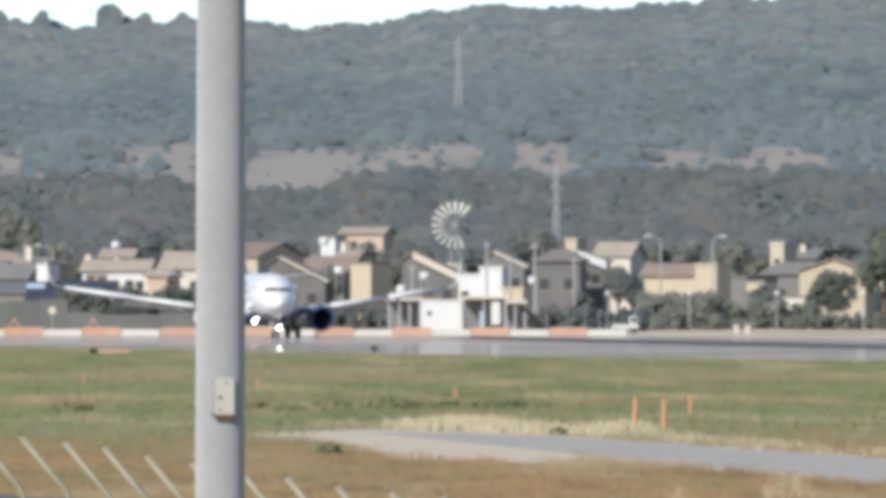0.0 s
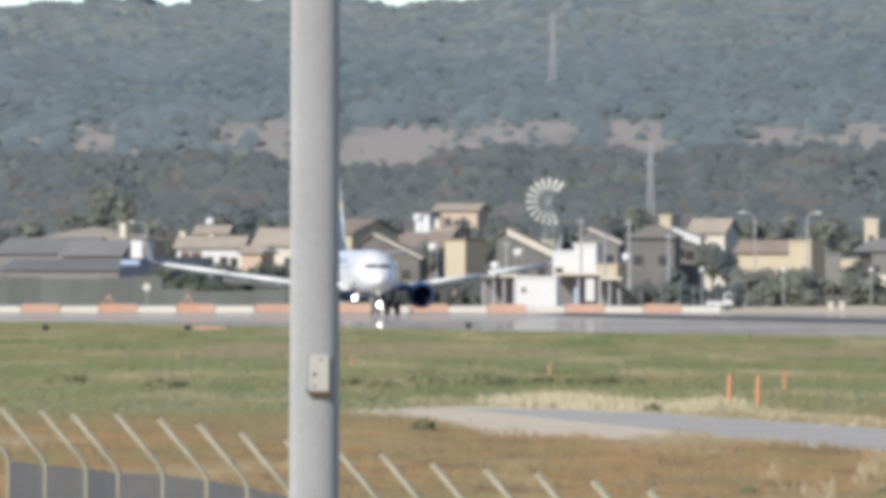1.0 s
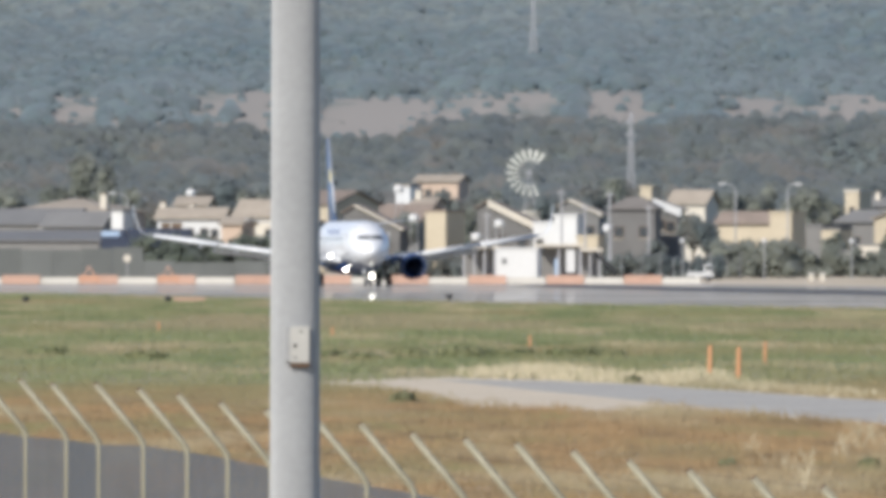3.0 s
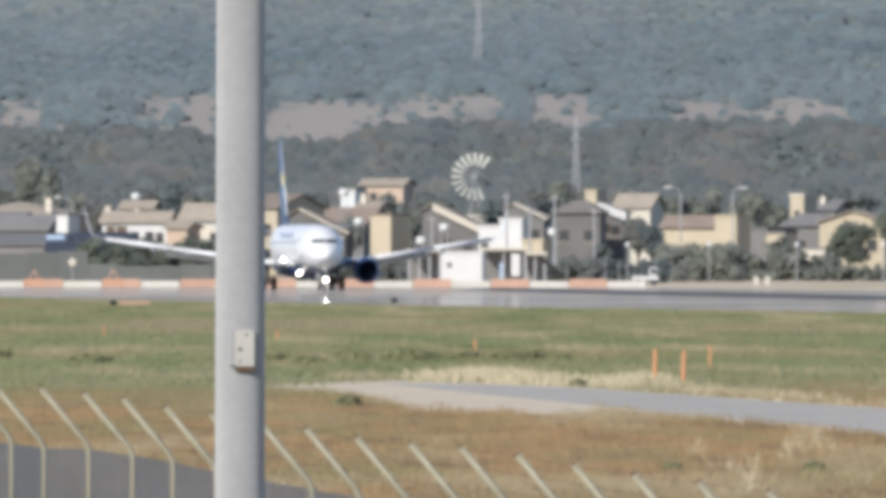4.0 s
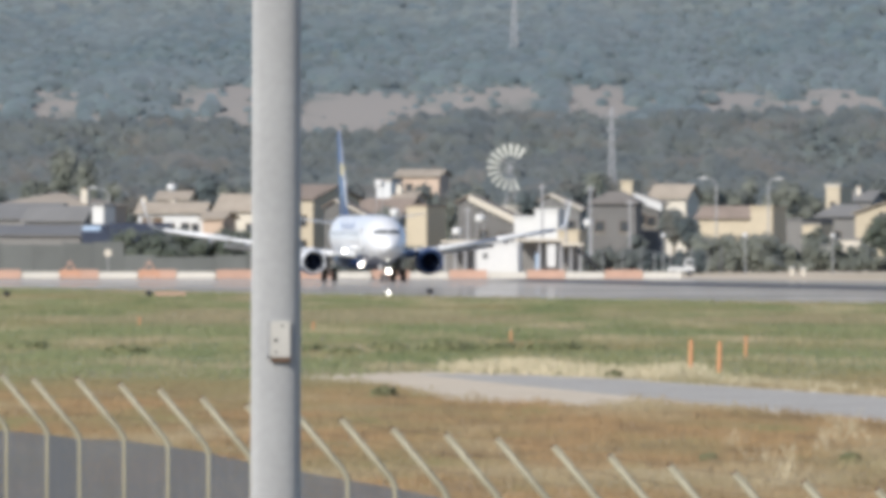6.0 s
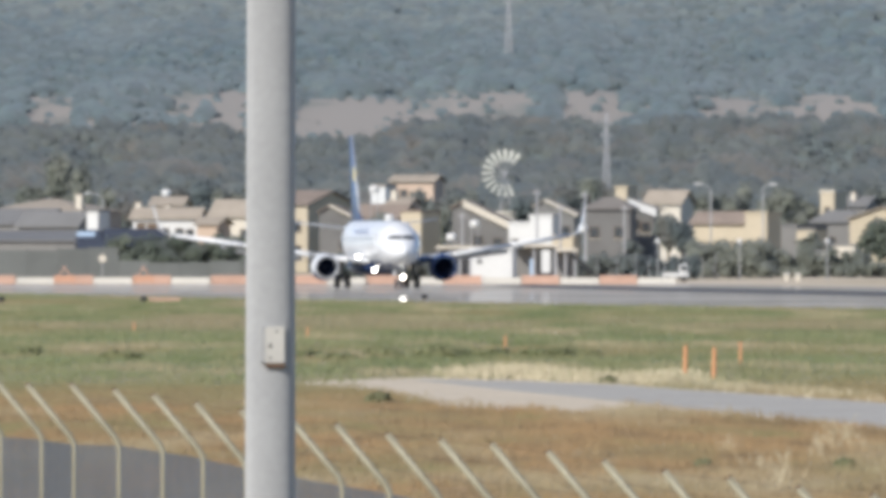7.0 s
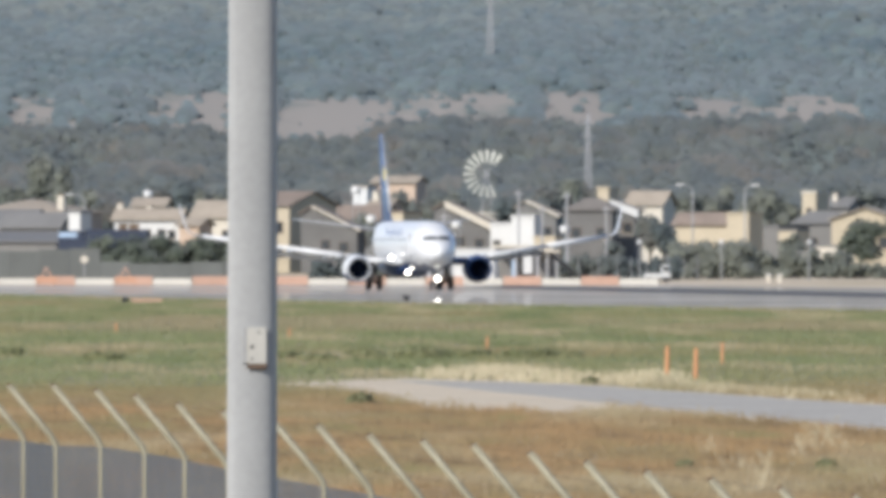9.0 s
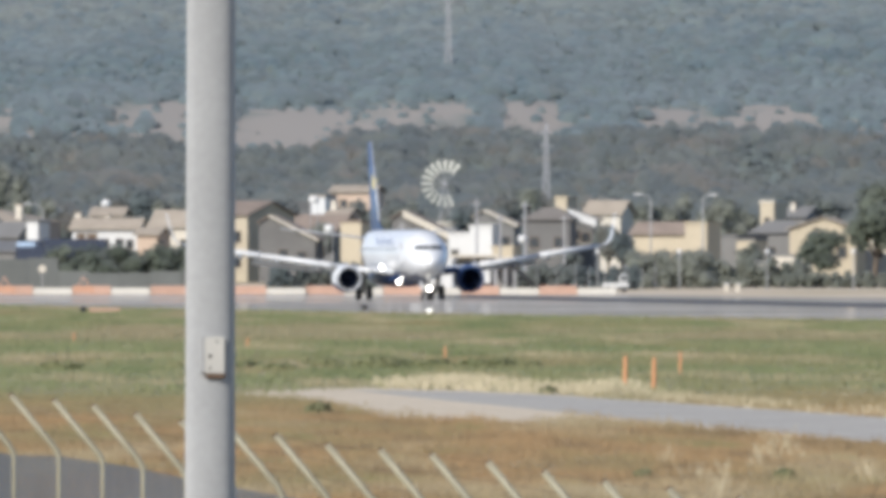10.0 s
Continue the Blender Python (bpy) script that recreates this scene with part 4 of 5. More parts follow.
    house(8.51, 11.32, 2320, 6.97, 0.8, LIMEWASH, LIMEWASH, "flat", 0, 14, "taller white flat-roofed block")
    house(11.22, 13.80, 2300, 4.37, 0.5, CREAM, CREAM, "flat", 0, 14, "low cream outbuilding beside white blocks")
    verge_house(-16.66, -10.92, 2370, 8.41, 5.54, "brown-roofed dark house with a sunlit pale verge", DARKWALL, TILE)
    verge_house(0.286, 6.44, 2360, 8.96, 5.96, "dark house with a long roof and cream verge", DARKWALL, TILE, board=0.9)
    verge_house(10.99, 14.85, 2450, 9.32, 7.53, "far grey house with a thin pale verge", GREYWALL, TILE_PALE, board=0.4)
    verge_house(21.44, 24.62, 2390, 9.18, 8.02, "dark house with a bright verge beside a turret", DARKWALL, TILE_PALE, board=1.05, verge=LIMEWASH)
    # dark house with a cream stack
    house(15.85, 21.6, 2380, 7.95, 0.8, DARKWALL, DARKTILE, "hip", 1.5, 10, "house under a wide hipped roof, walls darkened as in shade", wins=((0.2, 4.4, 1.1, 1.3), (0.75, 4.4, 1.1, 1.3)))
    house(19.85, 21.31, 2400, 10.73, 0.6, CREAM, CREAM, "flat", 0, 20, "square cream roof turret")
    house(24.10, 28.69, 2440, 8.70, 1.2, PALE, TILE_PALE, "gable_x", 1.8, 26, "tan house behind grey trees", wins=((0.5, 5.4, 0.9, 1.2),))
    # cream house with a tower wing
    house(29.27, 36.03, 2350, 6.02, 1.0, CREAM, TILE, "gable_x", 1.5, 24, "long cream house with a brown roof", wins=())
    house(35.36, 38.03, 2320, 7.33, 1.8, CREAM, CREAM, "flat", 0, 24, "cream tower wing of a house")
    house(40.48, 42.48, 2360, 5.82, 4.0, GREYWALL, SLATE, "flat", 0, 24, "dark garage under a grey slab roof", name="garage", category="garage")
    house(41.94, 44.20, 2330, 5.29, 0.8, CREAM, SLATE, "flat", 0, 24, "small cream house front")
    house(46.83, 48.60, 2430, 10.30, 1.0, CREAM, PALE, "flat", 0, 26, "cream stair tower with a small cap", wins=((0.5, 7.5, 0.6, 0.8),))
    house(45.16, 51.49, 2400, 6.29, 1.0, GREYWALL, SLATE, "hip", 1.5, 14, "grey house with a slate hipped roof before a tower", wins=((0.4, 3.2, 1.0, 1.2),))
    house(48.80, 52.94, 2440, 8.41, 2.0, GREYWALL, SLATE, "gable_x", 1.3, 26, "house with a slate-blue roof", chimneys=((0.5, 1, 1.9, 0.7),))
    house(49.62, 57.99, 2380, 6.70, 1.5, CREAM, TILE_PALE, "gable_y", 1.55, 12, "broad cream gabled house behind a round tree", wins=((0.55, 3.2, 1.1, 1.3), (0.8, 3.2, 1.1, 1.3)))
    house(59.10, 66.34, 2390, 6.57, 1.5, PALE, TILE, "gable_x", 1.55, 24, "pale house at the village edge", wins=((0.3, 3.2, 1.1, 1.3),))
    house(40.65, 42.54, 2150, 2.558, 0.5, PALE, SLATE, "flat", 0, 14, "small pale garden shed by the hedge", name="shed", category="shed")
    house(45.32, 48.09, 2280, 3.32, 0.5, PALE, SLATE, "flat", 0, 14, "low pale flat-roofed carport by the hedge", name="carport", category="carport")


village()


def palm(x, y, h, r):
    """A tall palm: ringed leaning trunk and a head of drooping fronds."""
    t = thing("palm_tree", pose(x, y, height(x, y)), "tall dark palm tree rising over the roofs", "palm tree")
    bm = bmesh.new()
    loft(bm, [section_z(0.3 * f * f, 0, f * h - 0.1, 0.26 - 0.08 * f, 10) for f in [i / 8 for i in range(9)]])
    part("trunk", bm, BARK, t, smooth=True)
    for i in range(26):
        an, up = i * 2.4, 0.9 - 1.5 * i / 26
        verts, faces = [], []
        for j in range(7):
            f = j / 6
            q = Vector((0.3 + r * f * math.cos(an) * math.cos(up * 0.6), r * f * math.sin(an) * math.cos(up * 0.6), h + r * (up * f - 0.9 * f * f)))
            side = Vector((-math.sin(an), math.cos(an), 0)) * (0.05 + 0.34 * math.sin(math.pi * min(0.97, f * 0.9 + 0.06)))
            verts += [q - side + Vector((0, 0, -0.14)), q, q + side + Vector((0, 0, -0.14))]
            if j:
                b = 3 * j
                faces += [(b - 3, b - 2, b + 1, b), (b - 2, b - 1, b + 2, b + 1)]
        part("frond", raw("frond", verts, faces), LEAF, t)


def section_z(cx, cy, z, r, n):
    return [(cx + r * math.cos(2 * math.pi * i / n), cy + r * math.sin(2 * math.pi * i / n), z) for i in range(n)]


T_DARK = "dark green garden tree between houses"
T_GREY = "dusty grey-green tree beside a house"
for x, y, h, r, label, mt in (
        (-57.04, 2480, 11.5, 3.2, T_DARK, LEAF), (-53.28, 2480, 16.0, 2.6, T_DARK, LEAF), (-50.30, 2470, 15.6, 2.2, T_DARK, LEAF), (-46.67, 2460, 11.5, 2.0, T_DARK, LEAF),
        (-44.29, 2440, 9.5, 2.2, T_GREY, SCRUB), (-33.71, 2450, 12.5, 3.4, T_GREY, SCRUB), (-30.46, 2440, 11.0, 2.6, T_DARK, LEAF), (-27.99, 2470, 12.0, 3.2, T_GREY, SCRUB),
        (-63.94, 2500, 11.0, 3.4, T_DARK, LEAF), (-67.19, 2480, 10.0, 3.0, T_GREY, SCRUB), (-38.94, 2500, 11.5, 4.0, T_GREY, SCRUB), (-24.72, 2480, 11.0, 3.2, T_GREY, SCRUB),
        (-15.83, 2500, 11.0, 3.5, T_GREY, SCRUB), (-10.47, 2400, 8.0, 2.4, T_DARK, LEAF), (-4.96, 2480, 11.0, 2.2, T_GREY, SCRUB), (-3.17, 2380, 8.6, 1.9, T_DARK, LEAF),
        (-1.818, 2500, 11.0, 3.0, T_GREY, SCRUB), (1.202, 2480, 10.5, 3.2, T_DARK, LEAF), (9.09, 2480, 10.0, 3.0, T_GREY, SCRUB), (13.71, 2500, 11.0, 3.4, T_GREY, SCRUB),
        (18.86, 2480, 11.5, 2.2, T_GREY, SCRUB), (25.95, 2340, 7.6, 2.3, T_GREY, SCRUB), (27.25, 2300, 6.6, 2.0, T_GREY, SCRUB),
        (31.38, 2460, 10.5, 3.2, T_DARK, LEAF), (35.77, 2480, 11.5, 3.6, T_DARK, LEAF), (42.19, 2460, 11.5, 3.8, T_DARK, LEAF), (44.98, 2470, 10.5, 3.0, T_DARK, LEAF),
        (42.75, 2290, 5.2, 1.9, T_DARK, LEAF), (52.73, 2500, 12.0, 3.6, T_GREY, SCRUB), (55.53, 2490, 11.5, 3.6, T_GREY, SCRUB), (21.25, 2330, 4.2, 1.6, T_GREY, SCRUB)):
    tree(x, y, h, r, label, material=mt)
palm(16.55, 2440, 11.9, 2.0)
tree(50.4, 2250, 6.6, 3.2, "round dark carob tree before a cream gable", trunk_h=1.7, material=EVERGREEN)
tree(60.3, 2372, 14.0, 4.7, "large dark pine at the village edge", trunk_h=3.4, material=EVERGREEN)
tree(64.82, 2470, 13.0, 4.4, "large dark pine at the village edge", trunk_h=3.4, material=EVERGREEN)

hedge("hedge", -14.12, 0.945, 1950, 2.2, 26, "rough grey-green hedge along the airfield edge", SCRUB)
hedge("hedge", 11.57, 23.95, 1900, 2.2, 24, "rough grey-green hedge along the airfield edge", SCRUB)
hedge("hedge", 24.41, 32.43, 1960, 3.5, 18, "dark clipped hedge below a cream house")
hedge("hedge", 32.79, 43.39, 2000, 2.6, 20, "dark clipped hedge below the houses")
hedge("hedge", 41.16, 56.16, 1980, 1.6, 26, "low dark hedge along the airfield edge")
hedge("hedge", -33.7, -21.3, 1830, 3.9, 34, "dark green hedge before a parked lorry", EVERGREEN)
hedge("hedge", -59.34, -21.95, 1990, 2.4, 50, "dark hedge behind a windbreak fence")


# ---- windmill ----
def windmill():
    x, y = 5.86, 2480.0
    hub = 12.99
    t = thing("windmill", pose(x, y, 0), "pale multi-vane water-pump windmill on a stone tower", "windmill")
    bm = bmesh.new()
    loft(bm, [section_z(0, 0, z, r, 18) for z, r in ((-0.1, 2.4), (5.0, 1.9), (7.5, 1.75), (7.6, 2.0), (7.9, 2.0))])
    part("tower", bm, PALE, t)
    bm = bmesh.new()
    for dx, dy in ((-0.7, -0.7), (0.7, -0.7), (0.7, 0.7), (-0.7, 0.7)):
        tube(bm, (dx, dy, 7.8), (dx * 0.25, dy * 0.25, hub + 0.2), 0.07, 0.05, 6)
    part("mast", bm, LATTICE, t)
    wheel = part("wheel_hub", tubed((0, -1.0, hub), (0, 0.5, hub), 0.22, seg=12), LATTICE, t)
    for i in range(20):
        a = 2 * math.pi * i / 20
        lit = 50 < math.degrees(a) % 360 < 300
        if not lit:
            continue
        bm = bmesh.new()
        ca, sa = math.cos(a), math.sin(a)
        r0, r1, w0, w1, tw = 1.55, 3.15, 0.10, 0.21, 0.22
        v = []
        for dy in (0, 0.03):
            for r, w in ((r0, -w0), (r1, -w1), (r1, w1), (r0, w0)):
                v.append(bm.verts.new((r * ca - w * sa, -0.9 + dy + tw * w, hub + r * sa + w * ca)))
        for f in ((0, 1, 2, 3), (7, 6, 5, 4), (0, 4, 5, 1), (1, 5, 6, 2), (2, 6, 7, 3), (3, 7, 4, 0)):
            bm.faces.new([v[k] for k in f])
        part("vane", bm, BLADE, wheel, "pale vane")
        part("spoke", tubed((0.2 * ca, -0.87, hub + 0.2 * sa), (r0 * ca, -0.87, hub + r0 * sa), 0.03, seg=4), LATTICE, wheel)
    part("tail_boom", tubed((0, 0.5, hub), (2.8, 2.5, hub), 0.06, seg=6), LATTICE, t)


windmill()


# ---- pylons and lamps ----
def pylon(x, y, z0, h, w):
    t = thing("power_pylon", pose(x, y, z0), "pale grey lattice power pylon on the slope", "pylon", "power pylons")
    for sx in (-1, 1):
        for sy in (-1, 1):
            part("leg", tubed((sx * w / 2, sy * w / 2, -0.3), (sx * w * 0.1, sy * w * 0.1, h), 0.11, 0.08, 5), LATTICE, t)
    n = 8
    for i in range(n):
        f0, f1 = i / n, (i + 1) / n
        a0, a1 = w / 2 - w * 0.4 * f0, w / 2 - w * 0.4 * f1
        for sy in (-1, 1):
            bm = bmesh.new()
            tube(bm, (-a0, sy * a0, f0 * h), (a1, sy * a1, f1 * h), 0.065, seg=4)
            tube(bm, (a0, sy * a0, f0 * h), (-a1, sy * a1, f1 * h), 0.065, seg=4)
            tube(bm, (-a1, sy * a1, f1 * h), (a1, sy * a1, f1 * h), 0.065, seg=4)
            part("brace", bm, LATTICE, t)
    for f in (0.78, 0.9):
        part("crossarm", tube(tubed((-w * 0.75, 0, f * h), (w * 0.75, 0, f * h), 0.09, seg=5), (-w * 0.75, 0, f * h), (0, 0, f * h + 0.8), 0.06, seg=4), LATTICE, t)


pylon(21.03, 2700, height(21.03, 2700), 15.0, 1.25)
pylon(9.16, 3600, height(9.16, 3600), 15.0, 1.4)


def street_lamp(x, y, top, reach, label):
    t = thing("street_lamp", pose(x, y, 0), label, "street lamp", "village street lamps")
    bm = bmesh.new()
    tube(bm, (0, 0, -0.1), (0, 0, top - 0.9), 0.13, 0.09, 10)
    pts = [Vector((reach * (1 - math.cos(a)), 0, top - 0.9 + 0.9 * math.sin(a))) for a in [i * math.pi / 2 / 5 for i in range(6)]]
    for p, q in zip(pts, pts[1:]):
        tube(bm, p, q, 0.09, 0.08, 8)
    part("column", bm, GALV, t, smooth=True)
    s = 1 if reach > 0 else -1
    part("lamp_head", boxed(reach - 0.1 * s if s > 0 else reach - 0.9, reach + 0.9 if s > 0 else reach + 0.1, -0.2, 0.2, top - 0.1, top + 0.12, 0.05), LIMEWASH, t, "pale lamp head")


street_lamp(30.81, 2300, 10.99, -1.2, "curved-arm street lamp over the houses")
street_lamp(37.22, 2300, 10.92, 0.9, "curved-arm street lamp over the houses")
street_lamp(-46.49, 2420, 10.13, -1.6, "curved-arm street lamp behind a farm roof")
for x, top in ((9.14, 10.15), (14.93, 9.94), (19.70, 8.30), (0.136, 7.42), (12.00, 8.30)):
    t = thing("utility_pole", pose(x, 2250, 0), "thin grey utility pole by the village", "pole", "utility poles")
    part("shaft", tubed((0, 0, -0.1), (0, 0, top), 0.15, 0.11, 10), LATTICE, t)
    part("crossbar", boxed(-0.55, 0.55, -0.06, 0.06, top - 0.5, top - 0.36), LATTICE, t)
for px in (19.51, 27.64, 36.33, 44.90):
    t = thing("perimeter_lamp", pose(px, 1850, 0), "short perimeter lamp with a white globe head", "lamp post", "perimeter lamps")
    part("column", tubed((0, 0, -0.1), (0, 0, 3.65), 0.07, 0.06, 8), GALV, t)
    bm = bmesh.new()
    bmesh.ops.create_icosphere(bm, subdivisions=2, radius=0.26, matrix=Matrix.Translation((0, 0, 3.85)))
    part("globe", bm, LIMEWASH, t, "white globe", True)


# ---- runway edge: barriers, container, shelter ----
def barrier_row():
    """Red and white water-filled barriers, each of one mould."""
    def mould(mt, top):
        bm = bmesh.new()
        L = 3.40
        sec = ((-0.28, 0), (-0.28, 0.16), (-0.13, 0.34), (-0.09, top), (0.09, top), (0.13, 0.34), (0.28, 0.16), (0.28, 0))
        loft(bm, [[(x, y, z) for y, z in sec] for x in (0.02, L - 0.02)])
        me = mesh_of(bm, "traffic_barrier")
        me.materials.append(mt)
        return me
    red, white = mould(REDBAR, 0.78), mould(WHITEBAR, 0.60)
    i = 0
    x = -50.00
    while x < 18.91:
        is_red = i % 2 == 0
        ob = new("traffic_barrier", red if is_red else white)
        ob.matrix_world = pose(x, 1660 + rng.uniform(-0.3, 0.3), 0.0, 0, 0, rng.uniform(-1.5, 1.5))
        tagged(ob, "red plastic road barrier beyond the runway, paled as by haze" if is_red else "white plastic road barrier beyond the runway, dulled as by haze", "barrier", "row of barriers")
        x += 3.46
        i += 1


barrier_row()


def container():
    x0, x1 = 0.922, 4.71
    w = x1 - x0
    t = thing("equipment_cabin", pose(x0, 1690, 0, 0, 0, -8), "white corrugated equipment cabin beside the runway", "cabin")
    h = 3.09
    part("body", boxed(0, w, 0, 2.4, 0.1, h, 0.05), LIMEWASH, t)
    part("plinth", boxed(-0.1, w + 0.1, -0.15, 2.5, -0.05, 0.1), PALE, t)
    k = 0.1
    while k < w - 0.1:
        part("rib", boxed(k, k + 0.10, -0.035, 0.02, 0.3, h - 0.2, 0.01), LIMEWASH, t)
        k += 0.29
    part("roof", boxed(-0.12, w + 0.12, -0.12, 2.5, h + 0.003, h + 0.16, 0.02), LIMEWASH, t)
    part("window", boxed(0.55, 1.0, -0.05, 0.02, 1.75, 2.25), SLATE, t, "grey vent window")


container()


def shelter(x0, x1, y, top, label, posts=4, wall=False):
    t = thing("shelter", pose(x0, y, 0), label, "shelter")
    w = x1 - x0
    part("roof", boxed(-0.3, w + 0.3, -0.4, 3.2, top, top + 0.28, 0.04), PALE, t)
    for i in range(posts):
        px = i * w / (posts - 1)
        part("column", boxed(px - 0.1, px + 0.1, 0, 0.2, -0.05, top), LATTICE, t)
    part("back_wall", boxed(0, w, 3.0, 3.15, -0.05, top), GREYWALL, t)
    return t


sh = shelter(4.75, 8.58, 1705, 3.29, "open flat-roofed shelter with a dark interior", 3)
part("side_panel", boxed(2.583, 3.41, -0.12, -0.02, 0.965, 3.03), LIMEWASH, sh, "white hanging panel")
part("side_panel", boxed(1.550, 1.963, 0.3, 0.4, 0.3, 2.2), PALEBLUE, sh, "pale blue panel")
shelter(-2.027, 0.832, 1715, 3.13, "low open canopy on thin posts", 4)
shelter(7.89, 10.51, 1725, 2.868, "dark open shed with posts", 4)
t = thing("ramp", pose(9.91, 1712, 0), "dark sloping conveyor ramp beside the shelter", "ramp")
bm = bmesh.new()
loft(bm, [[(x, y, z + dz) for y, dz in ((0, 0), (1, 0), (1, 0.45), (0, 0.45))] for x, z in ((0, 2.55), (2.179, 0.7))])
part("belt", bm, DARK, t)
part("leg", boxed(1.0, 1.12, 0.1, 0.22, -0.05, 1.8), DARK, t)
part("leg", boxed(1.868, 1.971, 0.1, 0.22, -0.05, 0.9), DARK, t)


# windbreak and parked vehicles on the west side
def windbreak():
    t = thing("windbreak_fence", pose(0, 1800, 0), "dark grey-green windbreak netting on posts", "fence")
    x = -53.67
    while x < -18.76:
        w = 2.945
        part("net_panel", boxed(x, x + w - 0.06, -0.02, 0.02, 0.1, (1.9 if x > -36 else 3.1) + 0.15 * math.sin(x * 1.7)), NETTING, t)
        part("post", tubed((x, 0.05, -0.1), (x, 0.05, 2.2 if x > -36 else 3.3), 0.04, seg=6), NETTING, t)
        x += w


windbreak()


def lorry(x0, x1, y, z0, z1, body, label, cab):
    t = thing("lorry", pose(x0, y, 0), label, "lorry")
    w = x1 - x0
    part("box_body", boxed(0, w, 0, 2.5, z0, z1, 0.06), body, t)
    part("chassis", boxed(0.1, w - 0.1, 0.3, 2.2, 0.6, z0), DARK, t)
    cb = part("cab", boxed(-2.1, -0.1, 0.1, 2.4, 0.7, z1 - 0.1, 0.15), cab, t)
    part("windscreen", boxed(-1.9, -0.5, 0.05, 0.12, 1.9, 2.7), OPENING, cb)
    for px in (-1.3, w * 0.3, w * 0.75):
        wheel = tubed((px, 0.1, 0.5), (px, 0.45, 0.5), 0.5, seg=16)
        part("tyre", wheel, DARK, t, "black tyre")


lorry(-35.43, -29.26, 1850, 3.0, 5.11, BLUEVAN, "dark blue box lorry parked behind a windbreak", BLUEVAN)
t = thing("storage_tank", pose(-38.24, 1850, 0), "dark blue storage skip with a pale blue lid", "tank")
w = 2.805
bm = bmesh.new()
loft(bm, [[(x, y, z) for x, y in ((a, 0), (w - a * 0.3, 0), (w - a * 0.3, 2.2), (a, 2.2))] for a, z in ((1.0, 0.0), (0.6, 1.5), (0.1, 3.2), (0.0, 4.3))])
part("body", bm, BLUEVAN, t)
part("lid", boxed(0.1, w * 0.7, -0.05, 2.2, 4.304, 4.8, 0.08), PALEBLUE, t, "pale blue lid")
t = thing("round_sign", pose(-34.05, 1770, 0), "pale round sign on a thin post", "sign")
part("disc", tubed((0, -0.03, 2.2), (0, 0.03, 2.2), 0.36, seg=24), PALE, t, "pale disc")
part("post", tubed((0, 0.06, -0.05), (0, 0.06, 2.6), 0.04, seg=8), GALV, t)


def boundary_fence(x0, x1, y, h):
    """Thin steel posts with line wires, before the hedges."""
    t = thing("boundary_fence", pose(0, y, 0), "thin grey steel fence posts with line wires", "fence")
    x = x0
    while x < x1:
        part("post", boxed(x - 0.03, x + 0.03, -0.03, 0.03, -0.1, h + 0.3 * math.sin(x * 2.3), 0.01), LATTICE, t)
        x += 1.7 + 0.4 * math.sin(x)
    for z in (0.5, 1.1, 1.7, 2.3):
        part("line_wire", tubed((x0, 0.06, z), (x1, 0.06, z), 0.012, seg=4), GALV_OLD, t)


boundary_fence(13.4, 25.5, 1840, 2.5)


def small_car(x, y):
    t = thing("van", pose(x, y, 0), "small white pickup parked on the verge", "vehicle")
    part("body", boxed(0, 2.6, 0, 1.6, 0.4, 0.85, 0.1), LIMEWASH, t)
    cb = part("cab", boxed(1.6, 2.5, 0.05, 1.55, 0.854, 1.65, 0.15), LIMEWASH, t)
    part("window", boxed(1.75, 2.35, 0.0, 0.08, 1.1, 1.5), OPENING, cb)
    for px in (0.5, 2.1):
        part("tyre", tubed((px, 0.05, 0.32), (px, 0.3, 0.32), 0.32, seg=14), DARK, t)


small_car(19.20, 1780)
for px in (30.72, 31.79):
    t = thing("marker_box", pose(px, 1760, 0), "small pale marker box on the verge", "marker")
    part("box", boxed(-0.25, 0.25, 0, 0.4, -0.02, 0.75, 0.04), PALE, t)
    part("cap", boxed(-0.29, 0.29, -0.04, 0.44, 0.753, 0.85, 0.02), LIMEWASH, t)


# warning trestles on the verge, orange
for x in (-35.14, -28.13):
    t = thing("works_cone", pose(x, 1652, 0), "orange works trestle with a red beacon", "trestle", "works trestles")
    bm = bmesh.new()
    for s in (-1, 1):
        tube(bm, (s * 0.9, -0.4, 0), (s * 0.15, 0, 1.35), 0.07, 0.05, 6)
        tube(bm, (s * 0.9, 0.4, 0), (s * 0.15, 0, 1.35), 0.07, 0.05, 6)
    part("frame", bm, FADED, t)
    part("board", boxed(-0.95, 0.95, -0.48, -0.42, 0.3, 0.75), FADED, t)
    part("beacon", tubed((0, 0, 1.3), (0, 0, 1.62), 0.14, 0.11, 10), REDBAR, t, "red beacon")


# ---- runway edge markers and field stakes ----
for x, y in ((-27.38, 1110), (-18.99, 1115), (-2.285, 1160)):
    t = thing("runway_edge_lamp", pose(x, y, 0), "black runway edge lamp on a short stem", "runway light", "runway edge lamps")
    part("stem", tubed((0, 0, -0.02), (0, 0, 0.2), 0.05, 0.05, 8), DARK, t)
    bm = bmesh.new()
    loft(bm, [section_z(0, 0, z, r, 14) for z, r in ((0.18, 0.1), (0.2, 0.2), (0.38, 0.22), (0.46, 0.12))])
    part("lamp_body", bm, DARK, t)
    part("base_plate", tubed((0, 0, 0.0), (0, 0, 0.04), 0.25, 0.2, 12), WHITEBAR, t)
